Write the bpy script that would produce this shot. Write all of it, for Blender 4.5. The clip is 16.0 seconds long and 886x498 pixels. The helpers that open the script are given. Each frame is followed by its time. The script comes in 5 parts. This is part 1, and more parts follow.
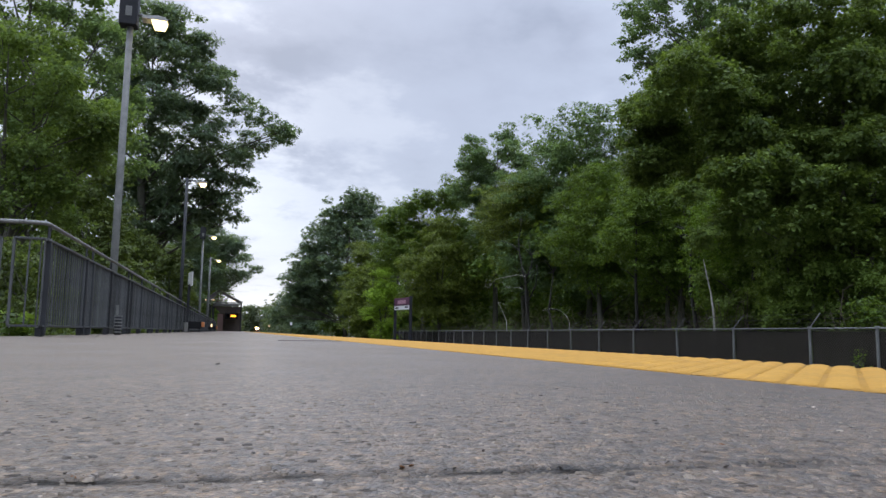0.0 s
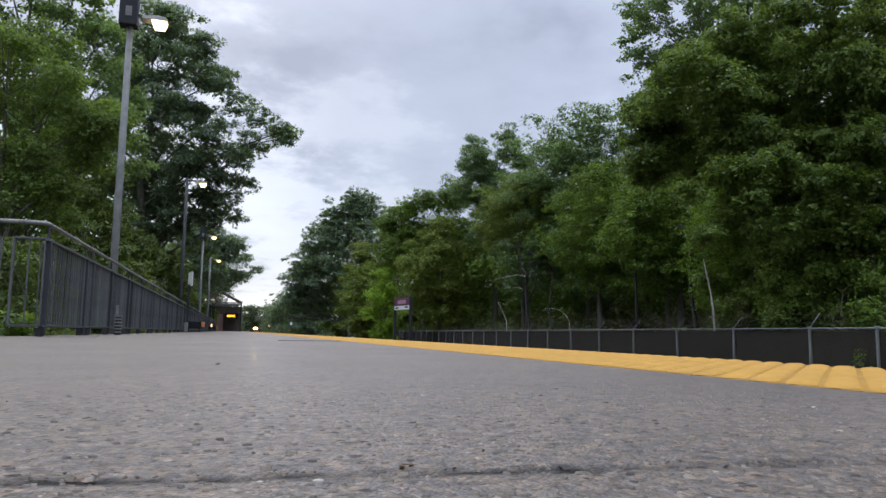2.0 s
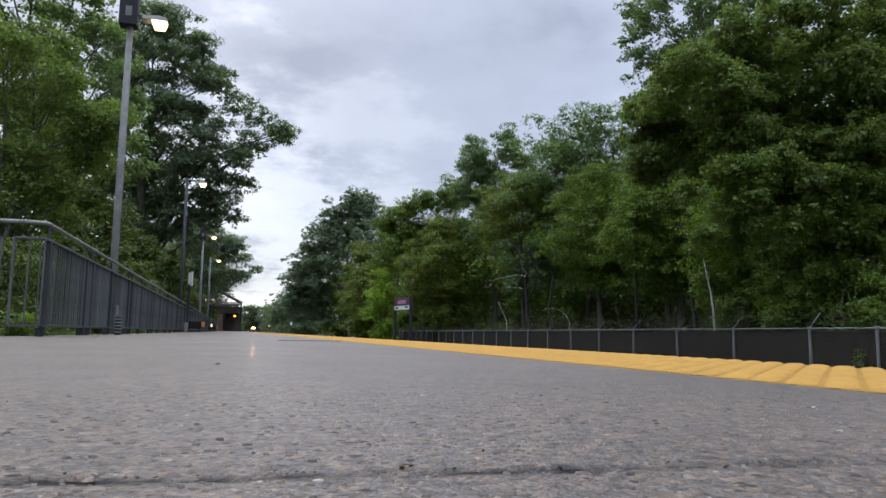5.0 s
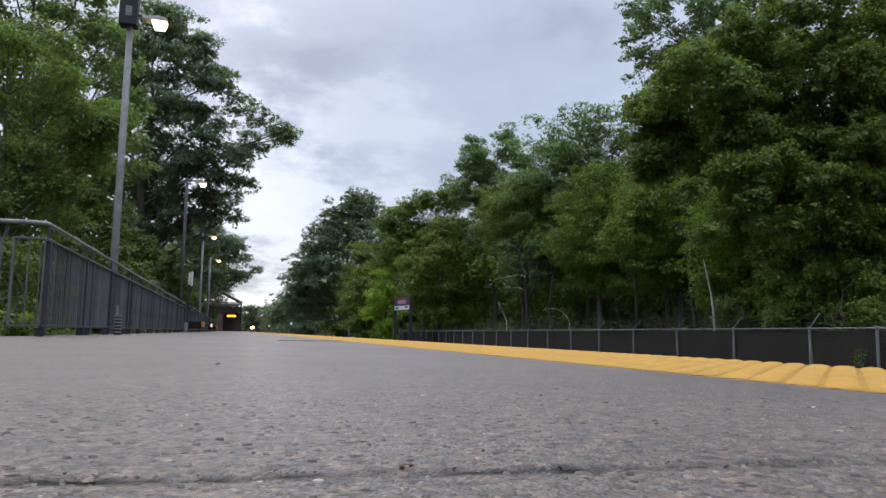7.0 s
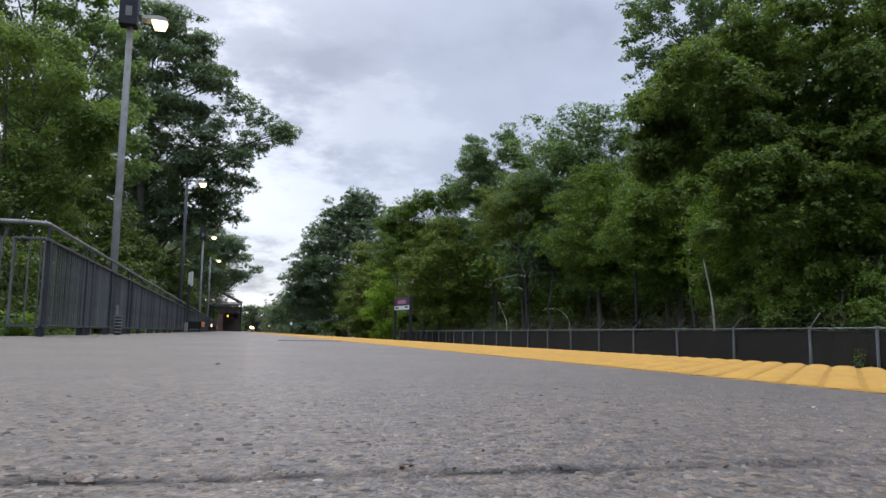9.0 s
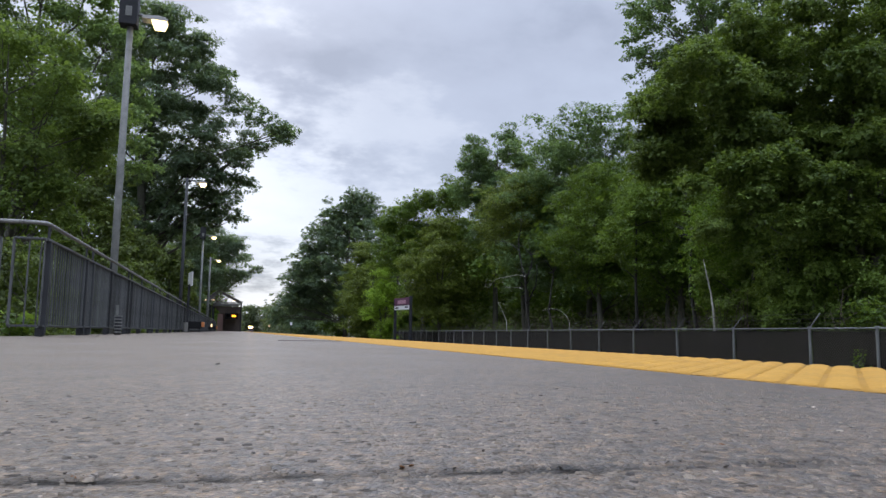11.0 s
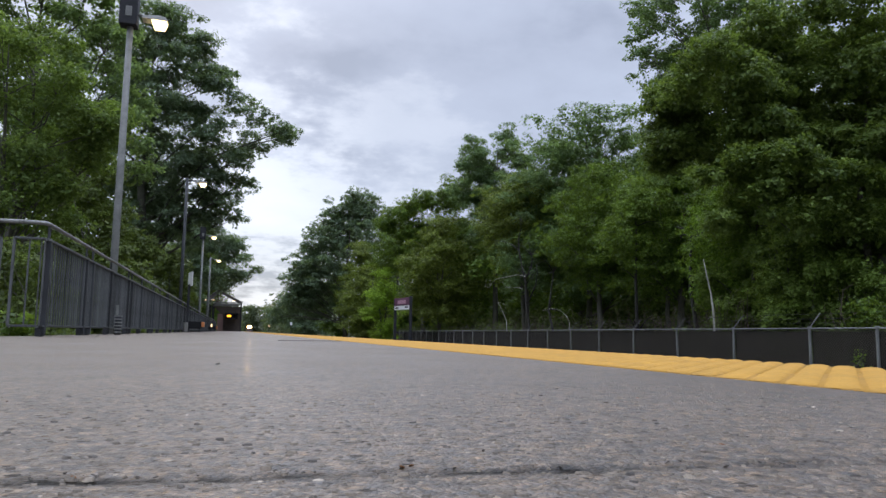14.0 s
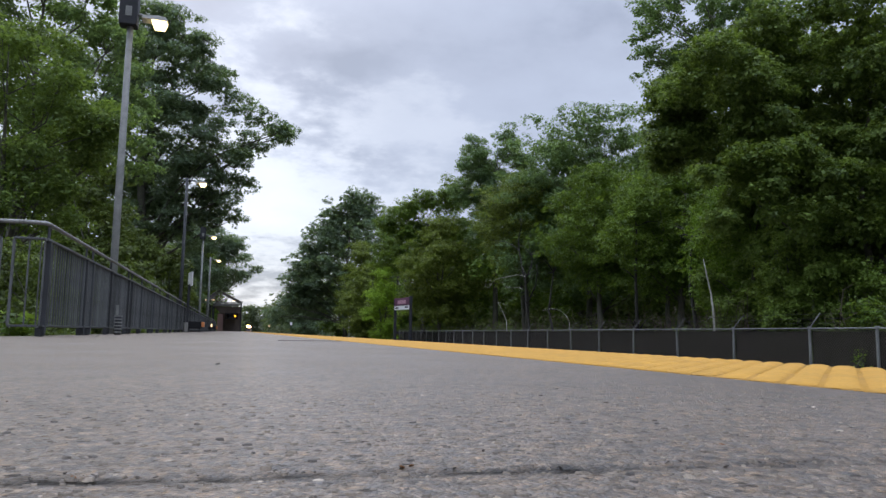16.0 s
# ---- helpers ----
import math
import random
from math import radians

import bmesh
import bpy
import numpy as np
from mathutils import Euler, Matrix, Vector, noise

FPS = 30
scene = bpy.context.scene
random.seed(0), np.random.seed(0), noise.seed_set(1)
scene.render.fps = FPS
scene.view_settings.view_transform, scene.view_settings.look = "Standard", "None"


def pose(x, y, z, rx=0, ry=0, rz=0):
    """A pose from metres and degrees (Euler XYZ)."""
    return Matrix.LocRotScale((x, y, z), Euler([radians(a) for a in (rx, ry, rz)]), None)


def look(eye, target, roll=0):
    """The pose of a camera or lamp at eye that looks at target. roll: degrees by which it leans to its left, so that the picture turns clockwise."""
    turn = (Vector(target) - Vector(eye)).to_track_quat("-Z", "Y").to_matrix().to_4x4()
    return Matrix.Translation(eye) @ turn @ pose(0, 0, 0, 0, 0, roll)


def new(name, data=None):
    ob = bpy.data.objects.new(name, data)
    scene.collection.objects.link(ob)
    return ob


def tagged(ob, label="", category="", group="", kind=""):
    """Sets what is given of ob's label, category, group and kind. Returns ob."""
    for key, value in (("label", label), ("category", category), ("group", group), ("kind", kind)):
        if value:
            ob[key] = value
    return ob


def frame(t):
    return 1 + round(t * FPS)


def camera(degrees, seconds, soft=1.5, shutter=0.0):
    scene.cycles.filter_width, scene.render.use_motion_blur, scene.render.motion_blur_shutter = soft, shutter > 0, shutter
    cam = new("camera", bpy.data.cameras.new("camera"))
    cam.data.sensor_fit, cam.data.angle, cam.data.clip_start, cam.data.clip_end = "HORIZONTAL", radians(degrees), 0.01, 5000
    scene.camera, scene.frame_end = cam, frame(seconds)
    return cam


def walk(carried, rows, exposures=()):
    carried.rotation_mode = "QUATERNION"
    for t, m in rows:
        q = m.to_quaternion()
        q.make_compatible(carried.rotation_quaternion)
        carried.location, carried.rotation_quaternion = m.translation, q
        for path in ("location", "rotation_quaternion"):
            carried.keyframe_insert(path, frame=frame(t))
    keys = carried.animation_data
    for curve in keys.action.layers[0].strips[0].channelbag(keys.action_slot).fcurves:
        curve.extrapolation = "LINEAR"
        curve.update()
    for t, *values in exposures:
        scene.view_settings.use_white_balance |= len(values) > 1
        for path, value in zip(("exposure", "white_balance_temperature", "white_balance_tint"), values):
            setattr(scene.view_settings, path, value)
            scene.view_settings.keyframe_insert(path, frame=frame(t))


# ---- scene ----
# camera: a phone lying on the platform, standing still
cam = camera(63.4, 16.0, soft=1.5)
EYE = Vector((0.0, 0.0, 0.0743))
YAW, PITCH, ROLL = radians(15.83), radians(6.75), 0.85
AIM = EYE + Vector((math.sin(YAW) * math.cos(PITCH), math.cos(YAW) * math.cos(PITCH), math.sin(PITCH)))
walk(cam, [(0.0, look(EYE, AIM, ROLL)), (16.0, look(EYE, AIM, ROLL))], exposures=[(0.0, 1.11), (16.0, 1.11)])

# ---- world and light ----
world = bpy.data.worlds.new("sky")
scene.world = world
world.use_nodes = True
wn = world.node_tree
sky = wn.nodes.new("ShaderNodeTexSky")
sky.sky_type = "NISHITA"
sky.sun_disc = False
sky.sun_elevation, sky.sun_rotation = radians(40), radians(-8)
wn.nodes["Background"].inputs["Strength"].default_value = 0.10
wn.links.new(sky.outputs["Color"], wn.nodes["Background"].inputs["Color"])

sun = new("sun", bpy.data.lights.new("sun", "SUN"))
sun.data.energy, sun.data.angle, sun.data.color = 1.5, radians(30), (1.0, 0.95, 0.88)
sun.matrix_world = look((0, 0, 60), (4.2, -30, 34))


# ---- material helpers ----
class Nodes:
    """A small helper to wire a node material."""

    def __init__(self, name):
        self.mat = bpy.data.materials.new(name)
        self.mat.use_nodes = True
        self.tree = self.mat.node_tree
        self.bsdf = self.tree.nodes["Principled BSDF"]
        self.out = self.tree.nodes["Material Output"]

    def add(self, kind, inputs=(), **props):
        n = self.tree.nodes.new(kind)
        if "operation" in props:
            n.operation = props["operation"]
        if "data_type" in props:
            n.data_type = props["data_type"]
        if "blend_type" in props:
            n.blend_type = props["blend_type"]
        if "interpolation_type" in props:
            n.interpolation_type = props["interpolation_type"]
        for k, v in dict(inputs).items():
            self.put(n, k, v)
        return n

    def put(self, n, k, v):
        if isinstance(v, bpy.types.NodeSocket):
            self.tree.links.new(v, n.inputs[k])
        else:
            n.inputs[k].default_value = v

    def coords(self, which="Object"):
        return self.add("ShaderNodeTexCoord").outputs[which]

    def noise(self, scale, detail=4.0, rough=0.6, vec=None):
        n = self.add("ShaderNodeTexNoise", {"Scale": scale, "Detail": detail, "Roughness": rough})
        if vec is not None:
            self.put(n, "Vector", vec)
        return n.outputs["Fac"]

    def ramp(self, fac, stops):
        n = self.add("ShaderNodeValToRGB", {"Fac": fac})
        el = n.color_ramp.elements
        el[0].position, el[0].color = stops[0][0], (*stops[0][1], 1)
        el[1].position, el[1].color = stops[-1][0], (*stops[-1][1], 1)
        for p, c in stops[1:-1]:
            e = el.new(p)
            e.color = (*c, 1)
        return n.outputs["Color"]

    def mix(self, fac, a, b, blend="MIX"):
        n = self.add("ShaderNodeMix", data_type="RGBA", blend_type=blend)
        for i, v in ((0, fac), (6, a), (7, b)):
            if isinstance(v, bpy.types.NodeSocket):
                self.tree.links.new(v, n.inputs[i])
            elif i == 0:
                n.inputs[0].default_value = v
            else:
                n.inputs[i].default_value = (*v, 1)
        return n.outputs[2]

    def math(self, op, a, b=0.0):
        n = self.add("ShaderNodeMath", operation=op)
        for i, v in ((0, a), (1, b)):
            self.put(n, i, v)
        return n.outputs[0]

    def bump(self, height, strength, dist, normal=None):
        n = self.add("ShaderNodeBump", {"Strength": strength, "Distance": dist, "Height": height})
        if normal is not None:
            self.put(n, "Normal", normal)
        return n.outputs["Normal"]

    def set(self, **kw):
        names = {"color": "Base Color", "rough": "Roughness", "metal": "Metallic", "normal": "Normal", "spec": "Specular IOR Level"}
        for k, v in kw.items():
            if k == "color" and isinstance(v, tuple):
                v = (*v, 1)
            self.put(self.bsdf, names[k], v)
        return self.mat


def painted(name, color, rough=0.5, metal=0.0, vary=0.25, scale=6.0, bump=0.15, spec=0.4):
    """A paint, metal or plastic with blotches, fine grain and a little relief."""
    n = Nodes(name)
    co = n.coords()
    big, fine = n.noise(scale, 5, 0.65, co), n.noise(scale * 22, 3, 0.6, co)
    dark, light = tuple(c * (1 - vary) for c in color), tuple(min(1, c * (1 + vary)) for c in color)
    base = n.ramp(big, [(0.3, dark), (0.7, light)])
    base = n.mix(0.35, base, n.ramp(fine, [(0.3, dark), (0.7, light)]))
    r = n.add("ShaderNodeMapRange", {"Value": big, "To Min": max(0.05, rough - 0.12), "To Max": min(1, rough + 0.12)}).outputs[0]
    return n.set(color=base, rough=r, metal=metal, spec=spec, normal=n.bump(fine, bump, 0.004))


def glowing(name, color, strength):
    n = Nodes(name)
    n.put(n.bsdf, "Emission Color", (*color, 1))
    n.put(n.bsdf, "Emission Strength", strength)
    return n.set(color=color, rough=0.3)


def weathered_steel(name, color):
    """Dull zinc coat, each bar a little different, with runs down its length."""
    n = Nodes(name)
    co = n.coords()
    run = n.noise(5.0, 5, 0.65, n.add("ShaderNodeMapping", {"Vector": co, "Scale": (6, 6, 0.7)}).outputs[0])
    rnd = n.add("ShaderNodeObjectInfo").outputs["Random"]
    col = n.ramp(n.math("ADD", n.math("MULTIPLY", run, 0.6), n.math("MULTIPLY", rnd, 0.4)), [(0.25, tuple(c * 0.4 for c in color)), (0.75, tuple(c * 1.75 for c in color))])
    return n.set(color=col, rough=0.62, metal=0.15, normal=n.bump(n.noise(160, 3, 0.6, co), 0.1, 0.003))


def leaf_material(name, hues, back=0.35, rough=0.5):
    """Leaves: colour varies leaf by leaf and over metres; light comes through them."""
    n = Nodes(name)
    isl = n.add("ShaderNodeNewGeometry").outputs["Random Per Island"]
    patch = n.noise(0.55, 3, 0.6, n.coords())
    pale = tuple(c * 1.7 + d for c, d in zip(hues[2], (0.03, 0.03, 0.01)))
    a = n.ramp(isl, [(0.0, tuple(c * 0.5 for c in hues[0])), (0.45, hues[1]), (0.82, hues[2]), (1.0, pale)])
    b = n.ramp(patch, [(0.34, tuple(c * 0.75 for c in hues[0])), (0.66, hues[2])])
    col = n.mix(0.42, a, b)
    clump = n.add("ShaderNodeMapRange", {"Value": n.noise(1.9, 3, 0.65, n.coords()), "From Min": 0.56, "From Max": 0.68, "To Min": 0.0, "To Max": 0.5}).outputs[0]
    col = n.mix(clump, col, tuple(c * 1.5 + d for c, d in zip(hues[2], (0.03, 0.035, 0.008))))
    n.set(color=col, rough=rough, spec=0.18)
    tr = n.add("ShaderNodeBsdfTranslucent", {"Color": n.mix(0.5, col, (0.22, 0.30, 0.03))})
    m = n.add("ShaderNodeMixShader", {0: back, 1: n.bsdf.outputs[0], 2: tr.outputs[0]})
    n.tree.links.new(m.outputs[0], n.out.inputs["Surface"])
    return n.mat


def sheer(name, color, cover):
    """A dark sheet standing for shade; lets a little of what is behind it through."""
    n = Nodes(name)
    co = n.coords()
    n.set(color=n.ramp(n.noise(3.0, 5, 0.65, co), [(0.3, tuple(c * 0.6 for c in color)), (0.7, tuple(c * 1.4 for c in color))]), rough=0.95, spec=0.1)
    tr = n.add("ShaderNodeBsdfTransparent")
    m = n.add("ShaderNodeMixShader", {0: cover, 1: tr.outputs[0], 2: n.bsdf.outputs[0]})
    n.tree.links.new(m.outputs[0], n.out.inputs["Surface"])
    return n.mat


def bark_material(name, dark, light, moss=(0.10, 0.11, 0.07)):
    n = Nodes(name)
    co = n.coords()
    stretch = n.add("ShaderNodeMapping", {"Vector": co, "Scale": (9, 9, 1.6)}).outputs[0]
    ridge, patch = n.noise(2.2, 6, 0.7, stretch), n.noise(1.3, 4, 0.6, co)
    col = n.mix(n.math("MULTIPLY", patch, 0.7), n.ramp(ridge, [(0.3, dark), (0.7, light)]), moss)
    return n.set(color=col, rough=0.9, normal=n.bump(ridge, 0.8, 0.03))


def asphalt_material():
    """Worn paving with exposed aggregate: pale and dark stones in a warm grey binder."""
    n = Nodes("worn_asphalt")
    co = n.coords()
    vor = n.add("ShaderNodeTexVoronoi", {"Vector": co, "Scale": 360.0, "Randomness": 1.0})
    big = n.add("ShaderNodeTexVoronoi", {"Vector": co, "Scale": 215.0, "Randomness": 1.0})
    sep = n.add("ShaderNodeSeparateColor", {"Color": vor.outputs["Color"]})
    sepb = n.add("ShaderNodeSeparateColor", {"Color": big.outputs["Color"]})
    stones = n.ramp(sep.outputs[0], [(0.0, (0.030, 0.026, 0.022)), (0.25, (0.074, 0.063, 0.051)), (0.6, (0.108, 0.090, 0.071)), (0.9, (0.145, 0.118, 0.090)), (1.0, (0.32, 0.262, 0.195))])
    bigs = n.ramp(sepb.outputs[1], [(0.0, (0.018, 0.018, 0.020)), (0.40, (0.055, 0.049, 0.044)), (0.75, (0.15, 0.127, 0.100)), (1.0, (0.33, 0.275, 0.21))])
    pick = n.math("GREATER_THAN", sepb.outputs[0], 0.66)
    col = n.mix(n.math("MULTIPLY", pick, 0.62), stones, bigs)
    large = n.add("ShaderNodeTexVoronoi", {"Vector": co, "Scale": 125.0, "Randomness": 1.0})
    sepl = n.add("ShaderNodeSeparateColor", {"Color": large.outputs["Color"]})
    larges = n.ramp(sepl.outputs[1], [(0.0, (0.016, 0.015, 0.016)), (0.62, (0.040, 0.036, 0.033)), (0.74, (0.15, 0.126, 0.098)), (1.0, (0.30, 0.25, 0.19))])
    inside = n.math("MULTIPLY", n.math("GREATER_THAN", sepl.outputs[0], 0.66), n.math("LESS_THAN", large.outputs["Distance"], 0.5))
    col = n.mix(n.math("MULTIPLY", inside, 0.7), col, larges)
    col = n.mix(0.25, col, n.ramp(n.noise(170, 3, 0.7, co), [(0.3, (0.036, 0.031, 0.026)), (0.5, (0.102, 0.086, 0.068)), (0.72, (0.21, 0.174, 0.133))]))
    patch = n.noise(1.7, 6, 0.62, co)
    col = n.mix(1.0, col, n.ramp(patch, [(0.3, (0.73, 0.61, 0.47)), (0.7, (0.97, 0.81, 0.625))]), "MULTIPLY")
    blotch = n.noise(62.0, 4, 0.75, co)
    col = n.mix(1.0, col, n.ramp(blotch, [(0.36, (0.22, 0.20, 0.18)), (0.47, (0.95, 0.95, 0.95)), (0.66, (1.50, 1.42, 1.32))]), "MULTIPLY")
    dirt = n.noise(9.0, 5, 0.65, co)
    col = n.mix(1.0, col, n.ramp(dirt, [(0.35, (0.86, 0.85, 0.85)), (0.65, (1.05, 1.05, 1.05))]), "MULTIPLY")
    # shadowed pits painted as dark spots; the surface has no hollow there
    pit = n.add("ShaderNodeTexVoronoi", {"Vector": co, "Scale": 100.0, "Randomness": 1.0})
    sepp = n.add("ShaderNodeSeparateColor", {"Color": pit.outputs["Color"]})
    pit_shade = n.math("MULTIPLY", n.math("GREATER_THAN", sepp.outputs[0], 0.86), n.math("LESS_THAN", n.math("ADD", pit.outputs["Distance"], n.math("MULTIPLY", n.math("SUBTRACT", n.noise(230, 3, 0.7, co), 0.5), 0.7)), n.math("MULTIPLY", sepp.outputs[1], 0.40)))
    col = n.mix(n.math("MULTIPLY", pit_shade, 0.65), col, (0.014, 0.012, 0.010))
    place = n.add("ShaderNodeSeparateXYZ", {0: co})
    off = n.math("ADD", place.outputs[1], n.math("MULTIPLY", place.outputs[0], 0.0934))
    off = n.math("ADD", off, n.math("MULTIPLY", n.noise(55, 4, 0.65, co), 0.016))
    near = n.math("ABSOLUTE", n.math("SUBTRACT", off, 0.3826))
    stain = n.add("ShaderNodeMapRange", {"Value": near, "From Min": 0.001, "From Max": 0.020, "To Min": 0.10, "To Max": 1.0}, interpolation_type="SMOOTHSTEP").outputs[0]
    worn = n.add("ShaderNodeMapRange", {"Value": n.math("ADD", n.noise(24, 3, 0.6, co), n.math("MULTIPLY", place.outputs[0], 0.35)), "From Min": 0.42, "From Max": 0.72, "To Min": 0.0, "To Max": 0.85}).outputs[0]
    stain = n.math("ADD", stain, n.math("MULTIPLY", n.math("SUBTRACT", 1.0, stain), worn))
    grey = n.add("ShaderNodeCombineColor", {0: stain, 1: stain, 2: stain}).outputs[0]
    col = n.mix(1.0, col, grey, "MULTIPLY")
    fine = n.noise(500, 2, 0.6, co)
    glint = n.add("ShaderNodeMapRange", {"Value": sepb.outputs[2], "From Min": 0.0, "From Max": 1.0, "To Min": 0.45, "To Max": 1.5}).outputs[0]
    h = n.math("ADD", n.math("MULTIPLY", vor.outputs["Distance"], -0.8), n.math("MULTIPLY", fine, 0.5))
    h2 = n.math("ADD", h, n.math("MULTIPLY", n.noise(40, 4, 0.6, co), 0.8))
    rough = n.add("ShaderNodeMapRange", {"Value": patch, "From Min": 0.3, "From Max": 0.7, "To Min": 0.38, "To Max": 0.52}).outputs[0]
    n.put(n.bsdf, "Coat Weight", n.math("MULTIPLY", stain, 0.05))
    n.put(n.bsdf, "Coat Roughness", 0.13)
    n.put(n.bsdf, "Coat Normal", n.bump(h2, 0.10, 0.003))
    return n.set(color=col, rough=rough, normal=n.bump(h2, 0.55, 0.004), spec=n.math("MULTIPLY", n.math("MULTIPLY", stain, glint), n.math("SUBTRACT", 0.72, n.math("MULTIPLY", pit_shade, 0.6))))


def stone_material(single=False):
    """Small worn stones: each its own brown, grey, near-black or pale tone."""
    n = Nodes("exposed_aggregate")
    isl = n.add("ShaderNodeObjectInfo").outputs["Random"] if single else n.add("ShaderNodeNewGeometry").outputs["Random Per Island"]
    tone = n.ramp(isl, [(0.0, (0.040, 0.034, 0.029)), (0.10, (0.078, 0.065, 0.052)), (0.34, (0.104, 0.086, 0.066)), (0.62, (0.130, 0.106, 0.080)), (0.90, (0.158, 0.128, 0.095)), (0.965, (0.23, 0.192, 0.146)), (1.0, (0.36, 0.31, 0.25))])
    fine = n.noise(700, 3, 0.65, n.coords())
    col = n.mix(1.0, tone, n.ramp(fine, [(0.3, (0.72, 0.72, 0.72)), (0.7, (1.22, 1.20, 1.16))]), "MULTIPLY")
    return n.set(color=col, rough=0.6, spec=0.3, normal=n.bump(fine, 0.4, 0.0015))


def ground_material(name, a, b, scale):
    n = Nodes(name)
    co = n.coords()
    big, fine = n.noise(scale, 6, 0.65, co), n.noise(scale * 30, 4, 0.7, co)
    col = n.mix(0.5, n.ramp(big, [(0.3, a), (0.7, b)]), n.ramp(fine, [(0.3, a), (0.7, b)]))
    return n.set(color=col, rough=0.95, normal=n.bump(fine, 0.7, 0.03))


def cloud_material():
    """Layers of stratocumulus lit from above, on a level 1.6 km up, brighter where the sun stands low behind them."""
    n = Nodes("overcast_cloud")
    n.tree.nodes.remove(n.bsdf)
    p = n.add("ShaderNodeVectorMath", {0: n.coords()}, operation="NORMALIZE").outputs[0]
    s = n.add("ShaderNodeSeparateXYZ", {0: p})
    z = n.math("ADD", n.math("MAXIMUM", s.outputs[2], 0.0), 0.24)
    flat = n.add("ShaderNodeCombineXYZ", {0: n.math("DIVIDE", s.outputs[0], z), 1: n.math("DIVIDE", s.outputs[1], z), 2: CLOUD[2]}).outputs[0]
    big, mid = n.noise(CLOUD[0], 4, 0.5, flat), n.noise(CLOUD[1], 6, 0.52, flat)
    puff = n.noise(CLOUD[1] * 2.3, 6, 0.56, flat)
    d = n.math("ADD", n.math("ADD", n.math("MULTIPLY", big, 0.52), n.math("MULTIPLY", mid, 0.34)), n.math("MULTIPLY", puff, 0.14))
    col = n.ramp(d, [(0.39, (0.31, 0.35, 0.455)), (0.465, (0.43, 0.475, 0.60)), (0.53, (0.50, 0.555, 0.695)), (0.63, (0.68, 0.74, 0.88))])
    low = n.add("ShaderNodeVectorMath", {0: p, 1: SUNWARD}, operation="DOT_PRODUCT").outputs["Value"]
    glow = n.add("ShaderNodeMapRange", {"Value": n.math("ADD", low, n.math("MULTIPLY", n.math("SUBTRACT", n.math("ADD", n.math("MULTIPLY", mid, 0.6), n.math("MULTIPLY", puff, 0.4)), 0.5), 0.24)), "From Min": 0.965, "From Max": 1.0, "To Min": 0.0, "To Max": 0.54}, interpolation_type="SMOOTHSTEP").outputs[0]
    col = n.mix(glow, col, (0.96, 1.0, 1.10))
    over = n.add("ShaderNodeMapRange", {"Value": s.outputs[2], "From Min": 0.40, "From Max": 0.95, "To Min": 0.50, "To Max": 3.3}, interpolation_type="SMOOTHSTEP").outputs[0]
    deep = n.add("ShaderNodeVectorMath", {0: p, 1: BANK}, operation="DOT_PRODUCT").outputs["Value"]
    bank = n.add("ShaderNodeMapRange", {"Value": n.math("ADD", deep, n.math("MULTIPLY", n.math("SUBTRACT", mid, 0.5), 0.05)), "From Min": 0.965, "From Max": 1.0, "To Min": 0.0, "To Max": 0.62}, interpolation_type="SMOOTHSTEP").outputs[0]
    col = n.mix(bank, col, (0.43, 0.475, 0.60))
    em = n.add("ShaderNodeEmission", {"Color": col, "Strength": over})
    tr = n.add("ShaderNodeBsdfTransparent")
    m = n.add("ShaderNodeMixShader", {0: 0.90, 1: tr.outputs[0], 2: em.outputs[0]})
    n.tree.links.new(m.outputs[0], n.out.inputs["Surface"])
    return n.mat


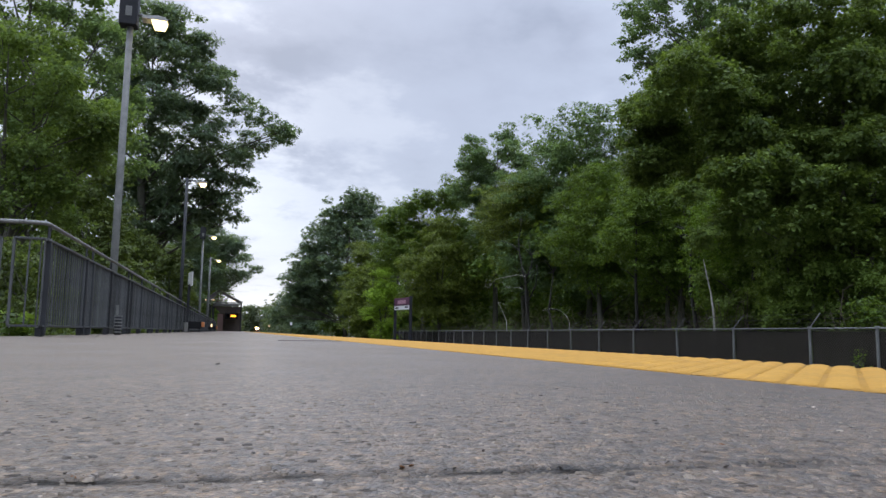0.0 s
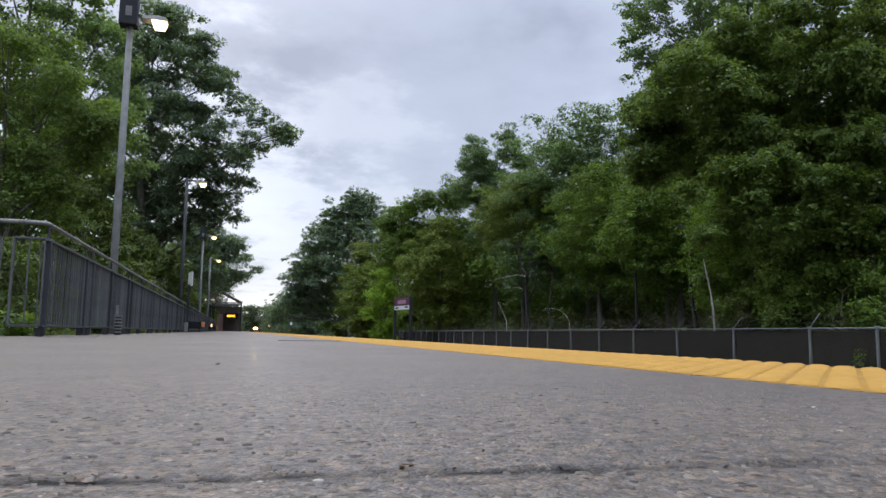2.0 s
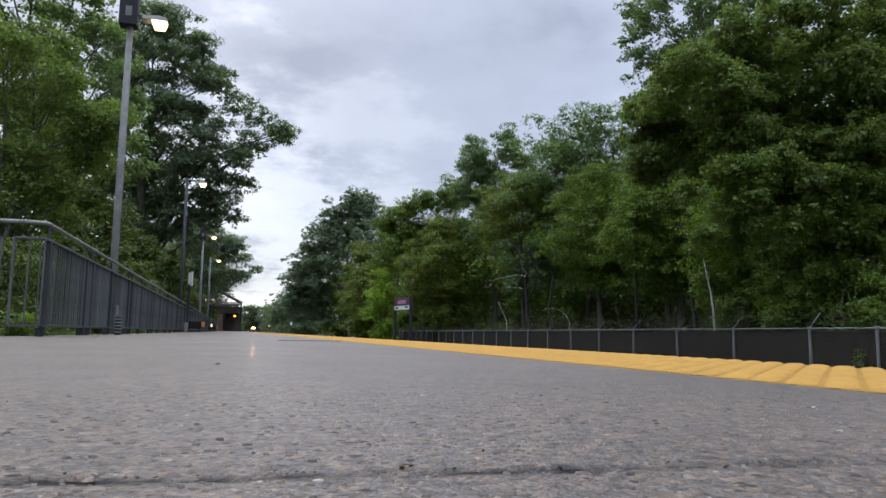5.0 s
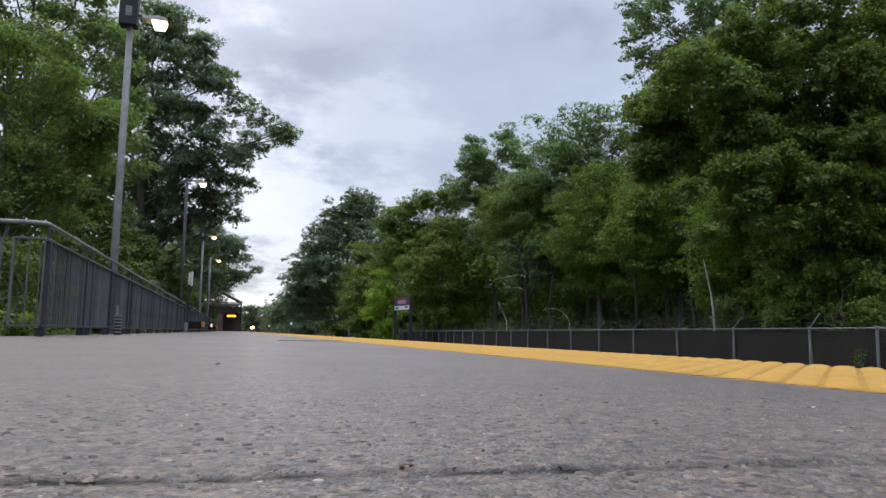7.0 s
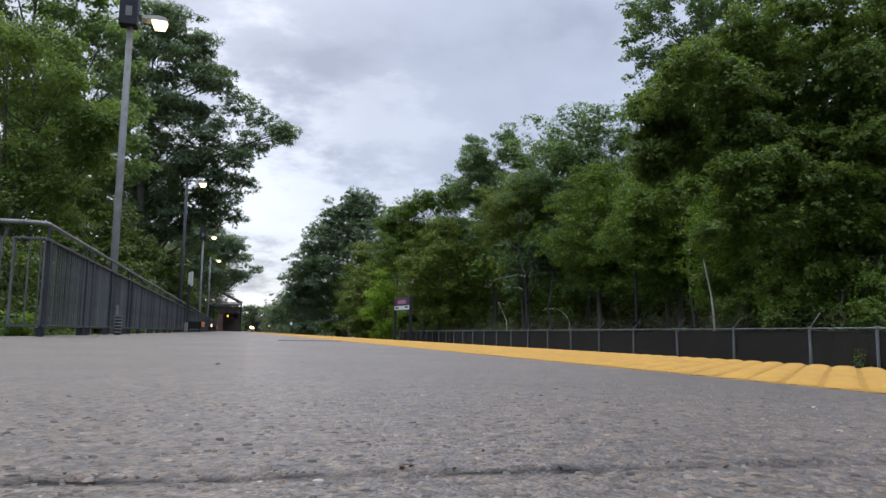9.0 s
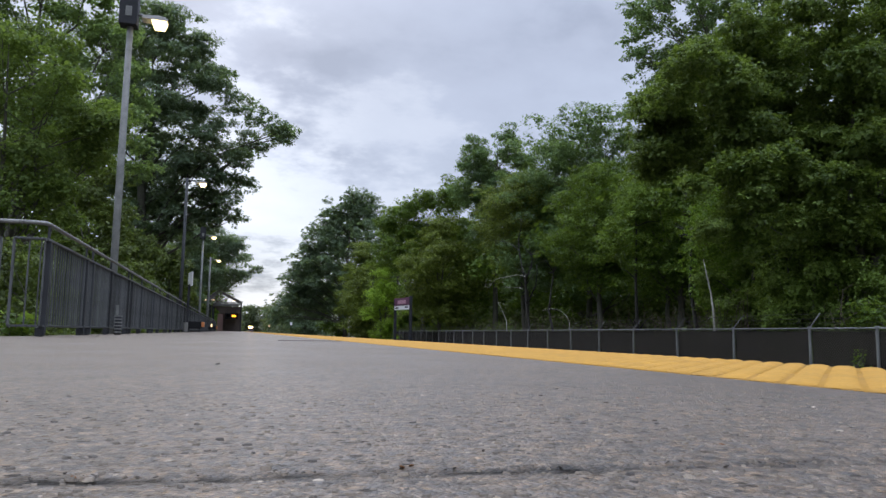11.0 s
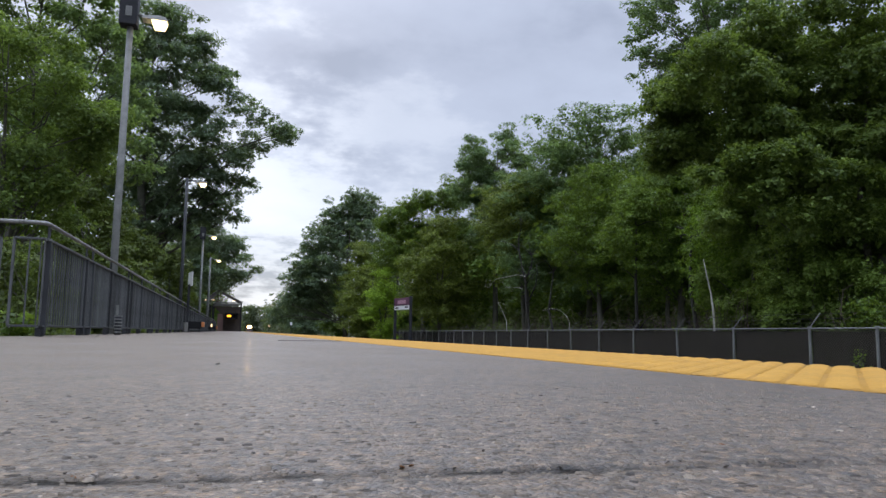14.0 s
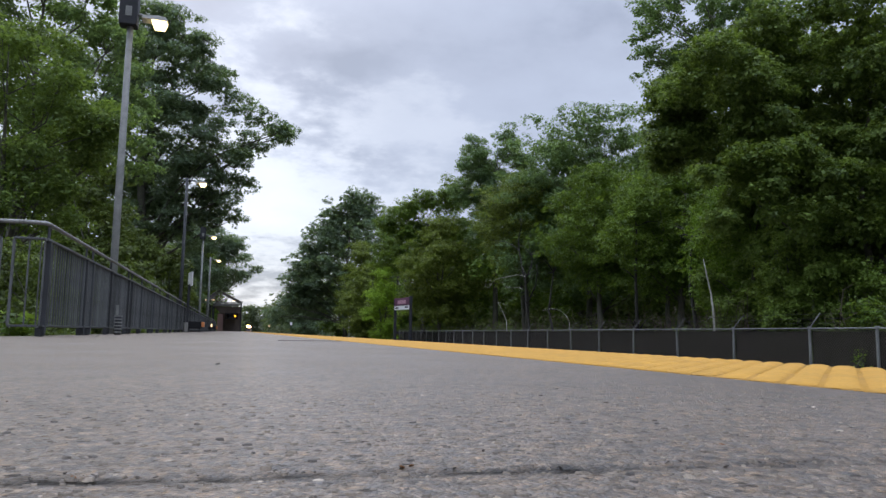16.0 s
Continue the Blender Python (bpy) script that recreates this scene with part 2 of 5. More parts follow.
CLOUD = (0.8, 3.2, 5.2)
BANK = Vector((0.227, 0.933, 0.281)).normalized()
SUNWARD = Vector((0.03, 1.0, 0.14)).normalized()
M = {
    "asphalt": asphalt_material(),
    "tactile": painted("yellow_tactile_polymer", (0.385, 0.208, 0.036), 0.8, 0, 0.26, 7.0, 0.5, 0.2),
    "concrete": painted("old_concrete", (0.18, 0.175, 0.16), 0.85, 0, 0.25, 2.0, 0.5),
    "steel": weathered_steel("galvanised_steel", (0.060, 0.063, 0.062)),
    # zinc tone raised to include the light caught along the rail's top
    "pipe": weathered_steel("lit_galvanised_pipe", (0.225, 0.224, 0.208)),
    "post_steel": weathered_steel("dark_galvanised_steel", (0.026, 0.028, 0.031)),
    "pole": painted("grey_painted_pole", (0.165, 0.168, 0.156), 0.6, 0.15, 0.38, 7.0, 0.15),
    "fence": painted("weathered_galvanised_pipe", (0.170, 0.172, 0.162), 0.65, 0.1, 0.25, 6.0, 0.1),
    "arm": painted("dull_galvanised_arm", (0.085, 0.084, 0.078), 0.75, 0.1, 0.3, 6.0, 0.1),
    "wire": painted("dull_dark_wire", (0.05, 0.048, 0.045), 0.7, 0.3, 0.3, 5.0, 0.1),
    # sheet colour stands for the dark shade behind the fence wire
    "screen": sheer("fence_shade_sheet", (0.060, 0.050, 0.036), 0.72),
    "dark": painted("dark_grey_housing", (0.024, 0.025, 0.028), 0.6, 0.0, 0.3, 5.0, 0.1, 0.2),
    "timber": painted("dark_stained_timber", (0.085, 0.066, 0.056), 0.75, 0.0, 0.3, 4.0, 0.3),
    "roof": painted("grey_roof_sheet", (0.13, 0.12, 0.115), 0.6, 0.1, 0.25, 2.0, 0.2),
    "pink": painted("reddish_wall_panel", (0.20, 0.125, 0.11), 0.7, 0.0, 0.2, 2.0, 0.2),
    "white": painted("white_sign_enamel", (0.74, 0.73, 0.71), 0.5, 0.0, 0.08, 3.0, 0.05),
    "purple": painted("purple_sign_enamel", (0.105, 0.032, 0.066), 0.45, 0.0, 0.15, 3.0, 0.05),
    "pinkbar": painted("faded_pink_lettering", (0.42, 0.24, 0.28), 0.5, 0.0, 0.1, 3.0, 0.05),
    "black": painted("black_enamel", (0.014, 0.014, 0.015), 0.6, 0.0, 0.3, 4.0, 0.1, 0.15),
    "orange": painted("orange_panel", (0.45, 0.16, 0.05), 0.55, 0.0, 0.2, 4.0, 0.1),
    "rail": painted("rusty_rail_steel", (0.16, 0.10, 0.07), 0.6, 0.6, 0.3, 2.0, 0.3),
    "hood": painted("pale_grey_hood", (0.36, 0.36, 0.34), 0.5, 0.0, 0.15, 6.0, 0.05),
    "lamp": glowing("sodium_lamp_lens", (1.0, 0.78, 0.36), 2.2),
    "headlight": glowing("train_headlight_lens", (1.0, 0.52, 0.16), 600.0),
    # glow of the added ring that imitates bloom around the headlights
    "reflector": glowing("headlight_bloom", (1.0, 0.50, 0.12), 2.2),
    "amber": glowing("amber_led", (1.0, 0.42, 0.03), 1.3),
    "marker": glowing("warm_marker_lens", (1.0, 0.66, 0.32), 0.9),
    "faint": glowing("faint_signal_lens", (1.0, 0.72, 0.42), 0.16),
    "train": painted("dark_train_front", (0.07, 0.06, 0.065), 0.4, 0.2, 0.2, 1.0, 0.05),
    "glass": painted("dark_cab_glass", (0.02, 0.022, 0.025), 0.1, 0.0, 0.2, 1.0, 0.0),
    "soil": ground_material("leaf_litter_soil", (0.025, 0.022, 0.014), (0.075, 0.062, 0.038), 0.5),
    "ballast": ground_material("grey_ballast", (0.07, 0.065, 0.06), (0.22, 0.205, 0.19), 1.2),
    "bitumen": painted("dark_bitumen", (0.040, 0.035, 0.031), 0.9, 0.0, 0.5, 40.0, 0.5, 0.05),
    "grit": painted("dark_grit", (0.06, 0.05, 0.042), 0.8, 0.0, 0.5, 30.0, 0.3),
    "crumb": painted("dark_paving_crumb", (0.060, 0.052, 0.045), 0.95, 0.0, 0.6, 90.0, 0.3, 0.1),
    "leafcrumb": painted("brown_leaf_crumb", (0.16, 0.075, 0.03), 0.8, 0.0, 0.4, 60.0, 0.3, 0.2),
    "twig": painted("bare_brown_twig", (0.11, 0.085, 0.06), 0.9, 0.0, 0.3, 2.0, 0.2),
    "bark": bark_material("dark_bark", (0.022, 0.019, 0.016), (0.085, 0.074, 0.060)),
    "black_bark": bark_material("near_black_bark", (0.010, 0.009, 0.008), (0.045, 0.039, 0.033), (0.026, 0.024, 0.018)),
    "pale_bark": bark_material("bleached_dead_wood", (0.26, 0.24, 0.19), (0.60, 0.57, 0.50)),
    # leaf green darkened to stand for deep shade under the trees
    "shade": leaf_material("shaded_understorey_leaves", [(0.030, 0.046, 0.014), (0.056, 0.082, 0.020), (0.098, 0.130, 0.034)], 0.38),
    # bluish oak green, raised to include the lens haze over it
    "oak": leaf_material("hazed_oak_leaves", [(0.048, 0.078, 0.054), (0.086, 0.132, 0.086), (0.140, 0.198, 0.124)], 0.48),
    # distance haze is mixed into this greyed leaf colour
    "distant": leaf_material("hazed_distant_leaves", [(0.060, 0.078, 0.048), (0.086, 0.108, 0.066), (0.120, 0.144, 0.090)], 0.40),
    "blue_green": leaf_material("cool_green_leaves", [(0.047, 0.097, 0.044), (0.084, 0.153, 0.063), (0.140, 0.220, 0.094)], 0.50),
    # green of the left tree, lightened to imitate veiling glare
    "left_green": leaf_material("veiled_green_leaves", [(0.066, 0.118, 0.052), (0.118, 0.192, 0.074), (0.185, 0.270, 0.110)], 0.58),
    "green": leaf_material("mid_green_leaves", [(0.031, 0.066, 0.009), (0.057, 0.109, 0.013), (0.104, 0.172, 0.023)], 0.42),
    "maple": leaf_material("fresh_maple_leaves", [(0.029, 0.058, 0.011), (0.054, 0.097, 0.017), (0.128, 0.184, 0.040)], 0.42),
    "olive": leaf_material("olive_leaves", [(0.055, 0.079, 0.012), (0.094, 0.127, 0.018), (0.152, 0.191, 0.031)], 0.42),
    "bright": leaf_material("bright_young_leaves", [(0.062, 0.132, 0.011), (0.104, 0.200, 0.016), (0.170, 0.285, 0.030)], 0.42),
    "fresh": leaf_material("fresh_shrub_leaves", [(0.058, 0.104, 0.017), (0.100, 0.164, 0.026), (0.172, 0.256, 0.050)], 0.45),
    "lime": leaf_material("lime_green_leaves", [(0.150, 0.270, 0.020), (0.230, 0.390, 0.030), (0.310, 0.470, 0.050)], 0.6),
    "yellowish": leaf_material("yellow_green_leaves", [(0.043, 0.078, 0.020), (0.076, 0.126, 0.030), (0.134, 0.196, 0.050)], 0.52),
}


# ---- mesh helpers ----
def link_mesh(name, me, mat, parent=None, label=""):
    ob = new(name, me)
    if mat is not None and not me.materials:
        me.materials.append(mat)
    if parent is not None:
        ob.parent = parent
    if label:
        ob["label"] = label
    return ob


def part(name, bm, mat, parent=None, label="", smooth=False):
    """Links a bmesh as one mesh object, under a thing or part if given."""
    me = bpy.data.meshes.new(name)
    bm.to_mesh(me)
    bm.free()
    if smooth:
        me.shade_smooth()
    return link_mesh(name, me, mat, parent, label)


def thing(name, label, category, m=None, group="", kind=""):
    ob = new(name)
    ob.empty_display_size = 0.2
    if m is not None:
        ob.matrix_world = m
    return tagged(ob, label, category, group, kind)


def box(bm, size, at=(0, 0, 0), turn=None, bevel=0.0):
    """A box of that size centred at a place, turned by a matrix, with soft edges."""
    r = bmesh.ops.create_cube(bm, size=1.0)
    vs = r["verts"]
    for v in vs:
        v.co = Vector((v.co.x * size[0], v.co.y * size[1], v.co.z * size[2]))
    if bevel:
        es = list({e for v in vs for e in v.link_edges})
        vs = list({v for f in bmesh.ops.bevel(bm, geom=es, offset=bevel, segments=2, affect="EDGES", profile=0.5)["faces"] for v in f.verts} | {v for v in vs if v.is_valid})
    for v in vs:
        v.co = (turn @ v.co if turn is not None else v.co) + Vector(at)
    return bm


def tube(bm, pts, radii, seg=8, cap=True):
    """A tapered tube through the points."""
    pts = [Vector(p) for p in pts]
    if not isinstance(radii, (list, tuple)):
        radii = [radii] * len(pts)
    rings = []
    side = None
    for i, p in enumerate(pts):
        d = (pts[min(i + 1, len(pts) - 1)] - pts[max(i - 1, 0)]).normalized()
        if side is None:
            side = d.cross(Vector((0, 0, 1)) if abs(d.z) < 0.9 else Vector((1, 0, 0))).normalized()
        side = (side - d * side.dot(d)).normalized()
        up = d.cross(side)
        rings.append([bm.verts.new(p + (side * math.cos(a) + up * math.sin(a)) * radii[i]) for a in (2 * math.pi * k / seg for k in range(seg))])
    for a, b in zip(rings, rings[1:]):
        for k in range(seg):
            bm.faces.new((a[k], a[(k + 1) % seg], b[(k + 1) % seg], b[k]))
    if cap:
        bm.faces.new(rings[0][::-1])
        bm.faces.new(rings[-1])
    return bm


def prism(bm, outline, y0, y1):
    """An outline in x and z, drawn out along y."""
    a = [bm.verts.new((x, y0, z)) for x, z in outline]
    b = [bm.verts.new((x, y1, z)) for x, z in outline]
    n = len(a)
    bm.faces.new(a)
    bm.faces.new(b[::-1])
    for i in range(n):
        bm.faces.new((a[i], b[i], b[(i + 1) % n], a[(i + 1) % n]))
    bmesh.ops.recalc_face_normals(bm, faces=bm.faces[:])
    return bm


# ---- sky ----
def cloud_layer():
    bm = bmesh.new()
    n, rings = 64, 24
    grid = []
    for j in range(rings + 1):
        e = radians(-6 + 96 * j / rings)
        grid.append([bm.verts.new((2400 * math.cos(e) * math.sin(2 * math.pi * k / n), 2400 * math.cos(e) * math.cos(2 * math.pi * k / n), 2400 * math.sin(e))) for k in range(n)])
    for a, b in zip(grid, grid[1:]):
        for k in range(n):
            bm.faces.new((a[k], b[k], b[(k + 1) % n], a[(k + 1) % n]))
    bmesh.ops.remove_doubles(bm, verts=bm.verts[:], dist=1.0)
    ob = part("cloud_backdrop", bm, cloud_material(), smooth=True)
    return tagged(ob, "grey overcast cloud layer with brighter gaps near the horizon", "sky", kind="structure")


clouds = cloud_layer()


# ---- ground, platform and track ----
def ground():
    bm = bmesh.new()
    n = 40
    vs = [[bm.verts.new(((i / n - 0.5) * 4800, (j / n - 0.5) * 4800, -1.75)) for i in range(n + 1)] for j in range(n + 1)]
    for j in range(n):
        for i in range(n):
            bm.faces.new((vs[j][i], vs[j][i + 1], vs[j + 1][i + 1], vs[j + 1][i]))
    tagged(part("ground", bm, M["soil"]), "dark soil and leaf litter beside the railway", "ground", kind="structure")
    bm = bmesh.new()
    line = [track_x(y) for y in range(-60, 860, 10)]
    rows = []
    for i, y in enumerate(range(-60, 860, 10)):
        x = line[i]
        rows.append([bm.verts.new((x + dx, y, z)) for dx, z in ((-1.55, -1.70), (-1.3, -1.44), (5.6, -1.44), (7.0, -1.74))])
    for a, b in zip(rows, rows[1:]):
        for k in range(3):
            bm.faces.new((a[k], a[k + 1], b[k + 1], b[k]))
    tagged(part("ballast", bm, M["ballast"]), "grey stone ballast under the railway tracks", "track bed", kind="structure")


BEND, CURVE = 202.7, 0.0000644


def track_x(y):
    """The middle of the near track: straight past the platform, then bending away."""
    return 3.1 + max(0.0, y - BEND) ** 2 * CURVE


def tracks():
    for off, lab in ((0.0, "near"), (4.1, "far")):
        tr = thing("railway_track", "pair of rusty steel rails on the ballast", "railway track", group="tracks", kind="structure")
        for side in (-0.75, 0.75):
            bm = bmesh.new()
            prev = None
            for y in range(-60, 851, 10):
                x = track_x(y) + off + side
                ring = [bm.verts.new((x + dx, y, z)) for dx, z in ((-0.07, -1.42), (-0.02, -1.38), (-0.035, -1.27), (0.035, -1.27), (0.02, -1.38), (0.07, -1.42))]
                if prev:
                    for k in range(6):
                        bm.faces.new((prev[k], prev[(k + 1) % 6], ring[(k + 1) % 6], ring[k]))
                prev = ring
            part("rail", bm, M["rail"], tr)
        bm = bmesh.new()
        for y in range(-40, 200):
            box(bm, (2.5, 0.22, 0.12), (track_x(y) + off, y * 0.6 + 20, -1.46))
        tagged(part("sleepers", bm, M["timber"], tr), kind="stuff")


SLOPE = 0.0034
EDGE, TILE = 1.455, 0.61
FAR = 132.5


def railing_x(y):
    return -1.735 - 0.0062 * y


def platform():
    pf = thing("platform", "worn grey paved station platform with exposed aggregate", "platform", kind="structure")
    bm = bmesh.new()
    corner = 7.42
    outline = [(EDGE - TILE, -9), (EDGE - TILE, FAR), (railing_x(FAR) - 0.2, FAR), (railing_x(corner) - 0.2, corner + 0.25), (-9, corner + 0.25), (-9, -9)]
    top = [bm.verts.new((x, y, x * SLOPE)) for x, y in outline]
    low = [bm.verts.new((x, y, -1.76)) for x, y in outline]
    bm.faces.new(top[::-1])
    for i in range(len(top)):
        j = (i + 1) % len(top)
        bm.faces.new((top[i], top[j], low[j], low[i]))
    bmesh.ops.recalc_face_normals(bm, faces=bm.faces[:])
    part("slab", bm, M["asphalt"], pf)
    bm = bmesh.new()
    prism(bm, [(EDGE - TILE + 0.002, EDGE * SLOPE - 0.016), (EDGE, EDGE * SLOPE - 0.016), (EDGE, -0.24), (EDGE - 0.3, -0.3), (EDGE - 0.3, -1.76), (EDGE - TILE + 0.002, -1.76)], -9, FAR)
    part("edge_beam", bm, M["concrete"], pf, "grey concrete edge beam under the yellow strip")
    return pf


def dome_tile(seg, rings_at, length=1.215):
    """One yellow tactile tile with its raised domes in staggered rows."""
    bm = bmesh.new()
    w = TILE - 0.004
    box(bm, (w, length - 0.005, 0.012), (w / 2, length / 2, -0.006))
    n = 15 if seg else 0
    for i in range(n):
        for j in range(n):
            x, y = (i + 0.5) * TILE / n, (j + (0.25 if i % 2 else 0.75)) * length / n
            rings = [[bm.verts.new((x + r * math.cos(2 * math.pi * k / seg), y + r * math.sin(2 * math.pi * k / seg), z)) for k in range(seg)] for r, z in rings_at]
            for a, b in zip(rings, rings[1:]):
                for k in range(seg):
                    bm.faces.new((a[k], a[(k + 1) % seg], b[(k + 1) % seg], b[k]))
            bm.faces.new(rings[-1])
    me = bpy.data.meshes.new("tactile_tile")
    bm.to_mesh(me)
    bm.free()
    me.materials.append(M["tactile"])
    me.shade_smooth()
    return me


def tactile_strip():
    st = thing("tactile_strip", "yellow tactile warning strip with raised domes along the platform edge", "tactile paving", kind="structure")
    fine = dome_tile(10, ((0.0262, 0.0002), (0.0215, 0.0030), (0.0125, 0.0049)))
    middle = dome_tile(6, ((0.026, 0.0003), (0.016, 0.0047)))
    coarse = dome_tile(4, ((0.026, 0.0003), (0.015, 0.0047)))
    plain = dome_tile(0, ())
    rng = random.Random(4)
    for k in range(-7, 108):
        y = k * 1.215
        ob = new("tactile_tile", fine if -1 <= k < 5 else middle if 0 < k < 11 else coarse if k < 45 else plain)
        ob.parent = st
        x0 = EDGE - TILE
        ob.matrix_world = pose(x0 - 0.004, y, x0 * SLOPE + 0.0012 + rng.uniform(-0.0003, 0.0003), rng.uniform(-0.015, 0.015), math.degrees(math.atan(-SLOPE)), 0)
    return st


ground()
tracks()
platform()
tactile_strip()


# ---- railing ----
def railing():
    rl = thing("railing", "grey galvanised steel guardrail with vertical pickets along the platform", "railing")
    top, panel, low = 1.072, 0.918, 0.098
    y0, y1 = 7.51, 83.0
    z0 = -0.006

    def at(y, z, dx=0.0):
        return (railing_x(y) + dx, y, z0 + z)

    bm = bmesh.new()
    c = Vector(at(y0, top))
    tube(bm, [c + Vector((-4.2, 0, 0)), c + Vector((-0.10, 0, 0)), c + Vector((-0.03, 0.03, 0)), Vector(at(y0 + 0.10, top)), Vector(at(y1, top)), Vector(at(y1 + 0.12, top - 0.1))], 0.020, 10)
    part("handrail", bm, M["pipe"], rl, smooth=True)
    for y in (13.6, 25.2, 40.0):
        bm = bmesh.new()
        tube(bm, [at(y, top), at(y + 0.10, top)], 0.025, 10)
        part("rail_sleeve", bm, M["pipe"], rl, smooth=True)
    for z in (panel, low):
        bm = bmesh.new()
        box(bm, (0.05, y1 - y0 - 0.06, 0.022), (0, 0, 0), None, 0.003)
        ob = part("panel_rail", bm, M["steel"], rl)
        mid = (y0 + y1) / 2
        ob.matrix_world = pose(railing_x(mid), mid, z0 + z, 0, 0, math.degrees(math.atan(0.0062)))
        for xa, xb in ((-0.26, 0.0), (-4.0, -0.37)):
            bm = bmesh.new()
            box(bm, (xb - xa, 0.05, 0.022), ((xa + xb) / 2 + railing_x(y0), y0, z0 + z), None, 0.003)
            part("panel_rail", bm, M["steel"], rl)
    # posts carry the handrail and stand on small concrete feet
    bm = bmesh.new()
    box(bm, (0.062, 0.05, panel - 0.02), (0, 0, panel / 2), None, 0.004)
    tube(bm, [(0, 0, panel - 0.03), (0, 0, top)], 0.014, 6)
    post_me = bpy.data.meshes.new("post")
    bm.to_mesh(post_me)
    bm.free()
    post_me.materials.append(M["post_steel"])
    bm = bmesh.new()
    box(bm, (0.06, 0.09, 0.09), (0, 0, 0.04), None, 0.008)
    foot_me = bpy.data.meshes.new("foot")
    bm.to_mesh(foot_me)
    bm.free()
    foot_me.materials.append(M["post_steel"])
    ys = []
    y = y0 + 0.12
    while y < y1:
        ys += [y, y + 0.42] if len(ys) % 3 == 1 else [y]
        y += 1.86
    for y in ys:
        ob = link_mesh("post", post_me, None, rl)
        ob.matrix_world = pose(railing_x(y), y, z0)
        ob = link_mesh("foot", foot_me, None, rl)
        ob.matrix_world = pose(railing_x(y) - 0.02, y, z0)
    for x in (railing_x(y0) - 0.26, railing_x(y0) - 0.37, railing_x(y0) - 2.2, railing_x(y0) - 4.0):
        bm = bmesh.new()
        box(bm, (0.024, 0.024, panel - low), (x, y0, z0 + (panel + low) / 2), None, 0.003)
        part("post", bm, M["steel"], rl)
    bm = bmesh.new()
    box(bm, (0.012, 0.0145, panel - low), (0, 0, (panel + low) / 2))
    pick = bpy.data.meshes.new("picket")
    bm.to_mesh(pick)
    bm.free()
    pick.materials.append(M["steel"])
    n = 0
    y = y0
    rest = bmesh.new()
    while y < y1:
        if n < 262:
            ob = link_mesh("picket", pick, None, rl)
            ob.matrix_world = pose(railing_x(y), y, z0, 0, 0, 90)
        else:
            box(rest, (0.0145, 0.012, panel - low), (railing_x(y), y, z0 + (panel + low) / 2))
        n += 1
        y += 0.108
    tagged(part("pickets", rest, M["steel"], rl), kind="stuff")
    for x in [-0.0, -0.03, -0.13] + [-0.37 - 0.125 * k for k in range(1, 29)]:
        ob = link_mesh("picket", pick, None, rl)
        ob.matrix_world = pose(railing_x(y0) + x, y0, z0)
    return rl


railing()


# ---- lamps ----
def street_lamp(x, y, h, boxed, arm=0.62, paint="pole"):
    lamp = thing("platform_lamp", "tall grey steel platform lamp with a lit warm hood", "street lamp", pose(x, y, -1.75), group="platform lamps")
    z = h + 1.75
    bm = bmesh.new()
    tube(bm, [(0, 0, 0), (0, 0, z * 0.5), (0, 0, z)], [0.074, 0.070, 0.060], 12)
    part("pole", bm, M[paint], lamp, smooth=True)
    bm = bmesh.new()
    box(bm, (0.30, 0.30, 0.03), (0, 0, 0.015), None, 0.004)
    part("base_plate", bm, M[paint], lamp)
    bm = bmesh.new()
    tube(bm, [(0.03, 0, z - 0.12), (arm * 0.35, -0.02, z - 0.10), (arm * 0.8, -0.03, z - 0.14)], [0.035, 0.032, 0.03], 8)
    part("arm", bm, M[paint], lamp, smooth=True)
    bm = bmesh.new()
    prism(bm, [(arm - 0.30, -0.01), (arm - 0.28, 0.05), (arm + 0.02, 0.075), (arm + 0.15, 0.05), (arm + 0.20, -0.02)], -0.15, 0.12)
    hood = part("hood", bm, M["hood"], lamp, "pale grey lamp hood")
    hood.location = (0, 0, z - 0.19)
    bm = bmesh.new()
    a = [(-0.12, 0), (0.17, 0), (0.12, -0.12), (-0.06, -0.12)]
    prism(bm, [(arm + px, pz) for px, pz in a], -0.14, 0.11)
    lens = part("lens", bm, M["lamp"], hood, "glowing warm yellow lens")
    lens.location = (0, 0, -0.024)
    if boxed:
        bm = bmesh.new()
        box(bm, (0.34, 0.30, 0.78), (-0.03, -0.02, z + 0.02), None, 0.02)
        sp = part("speaker_box", bm, M["dark"], lamp, "dark rectangular loudspeaker box")
        bm = bmesh.new()
        box(bm, (0.12, 0.012, 0.20), (-0.02, -0.178, z - 0.10), None, 0.004)
        tube(bm, [(-0.02, -0.17, z - 0.10), (-0.02, -0.19, z - 0.10)], 0.05, 12)
        part("grille", bm, M[paint], sp)
    return lamp


street_lamp(-2.34, 14.98, 6.46, True, arm=0.52)
street_lamp(-2.34, 31.97, 6.53, False, paint="post_steel")
street_lamp(-2.34, 47.94, 6.23, True)
street_lamp(-2.34, 61.1, 5.96, False)


# ---- fence across the tracks ----
def fence_x(y):
    return 12.118 + 0.0795 * y


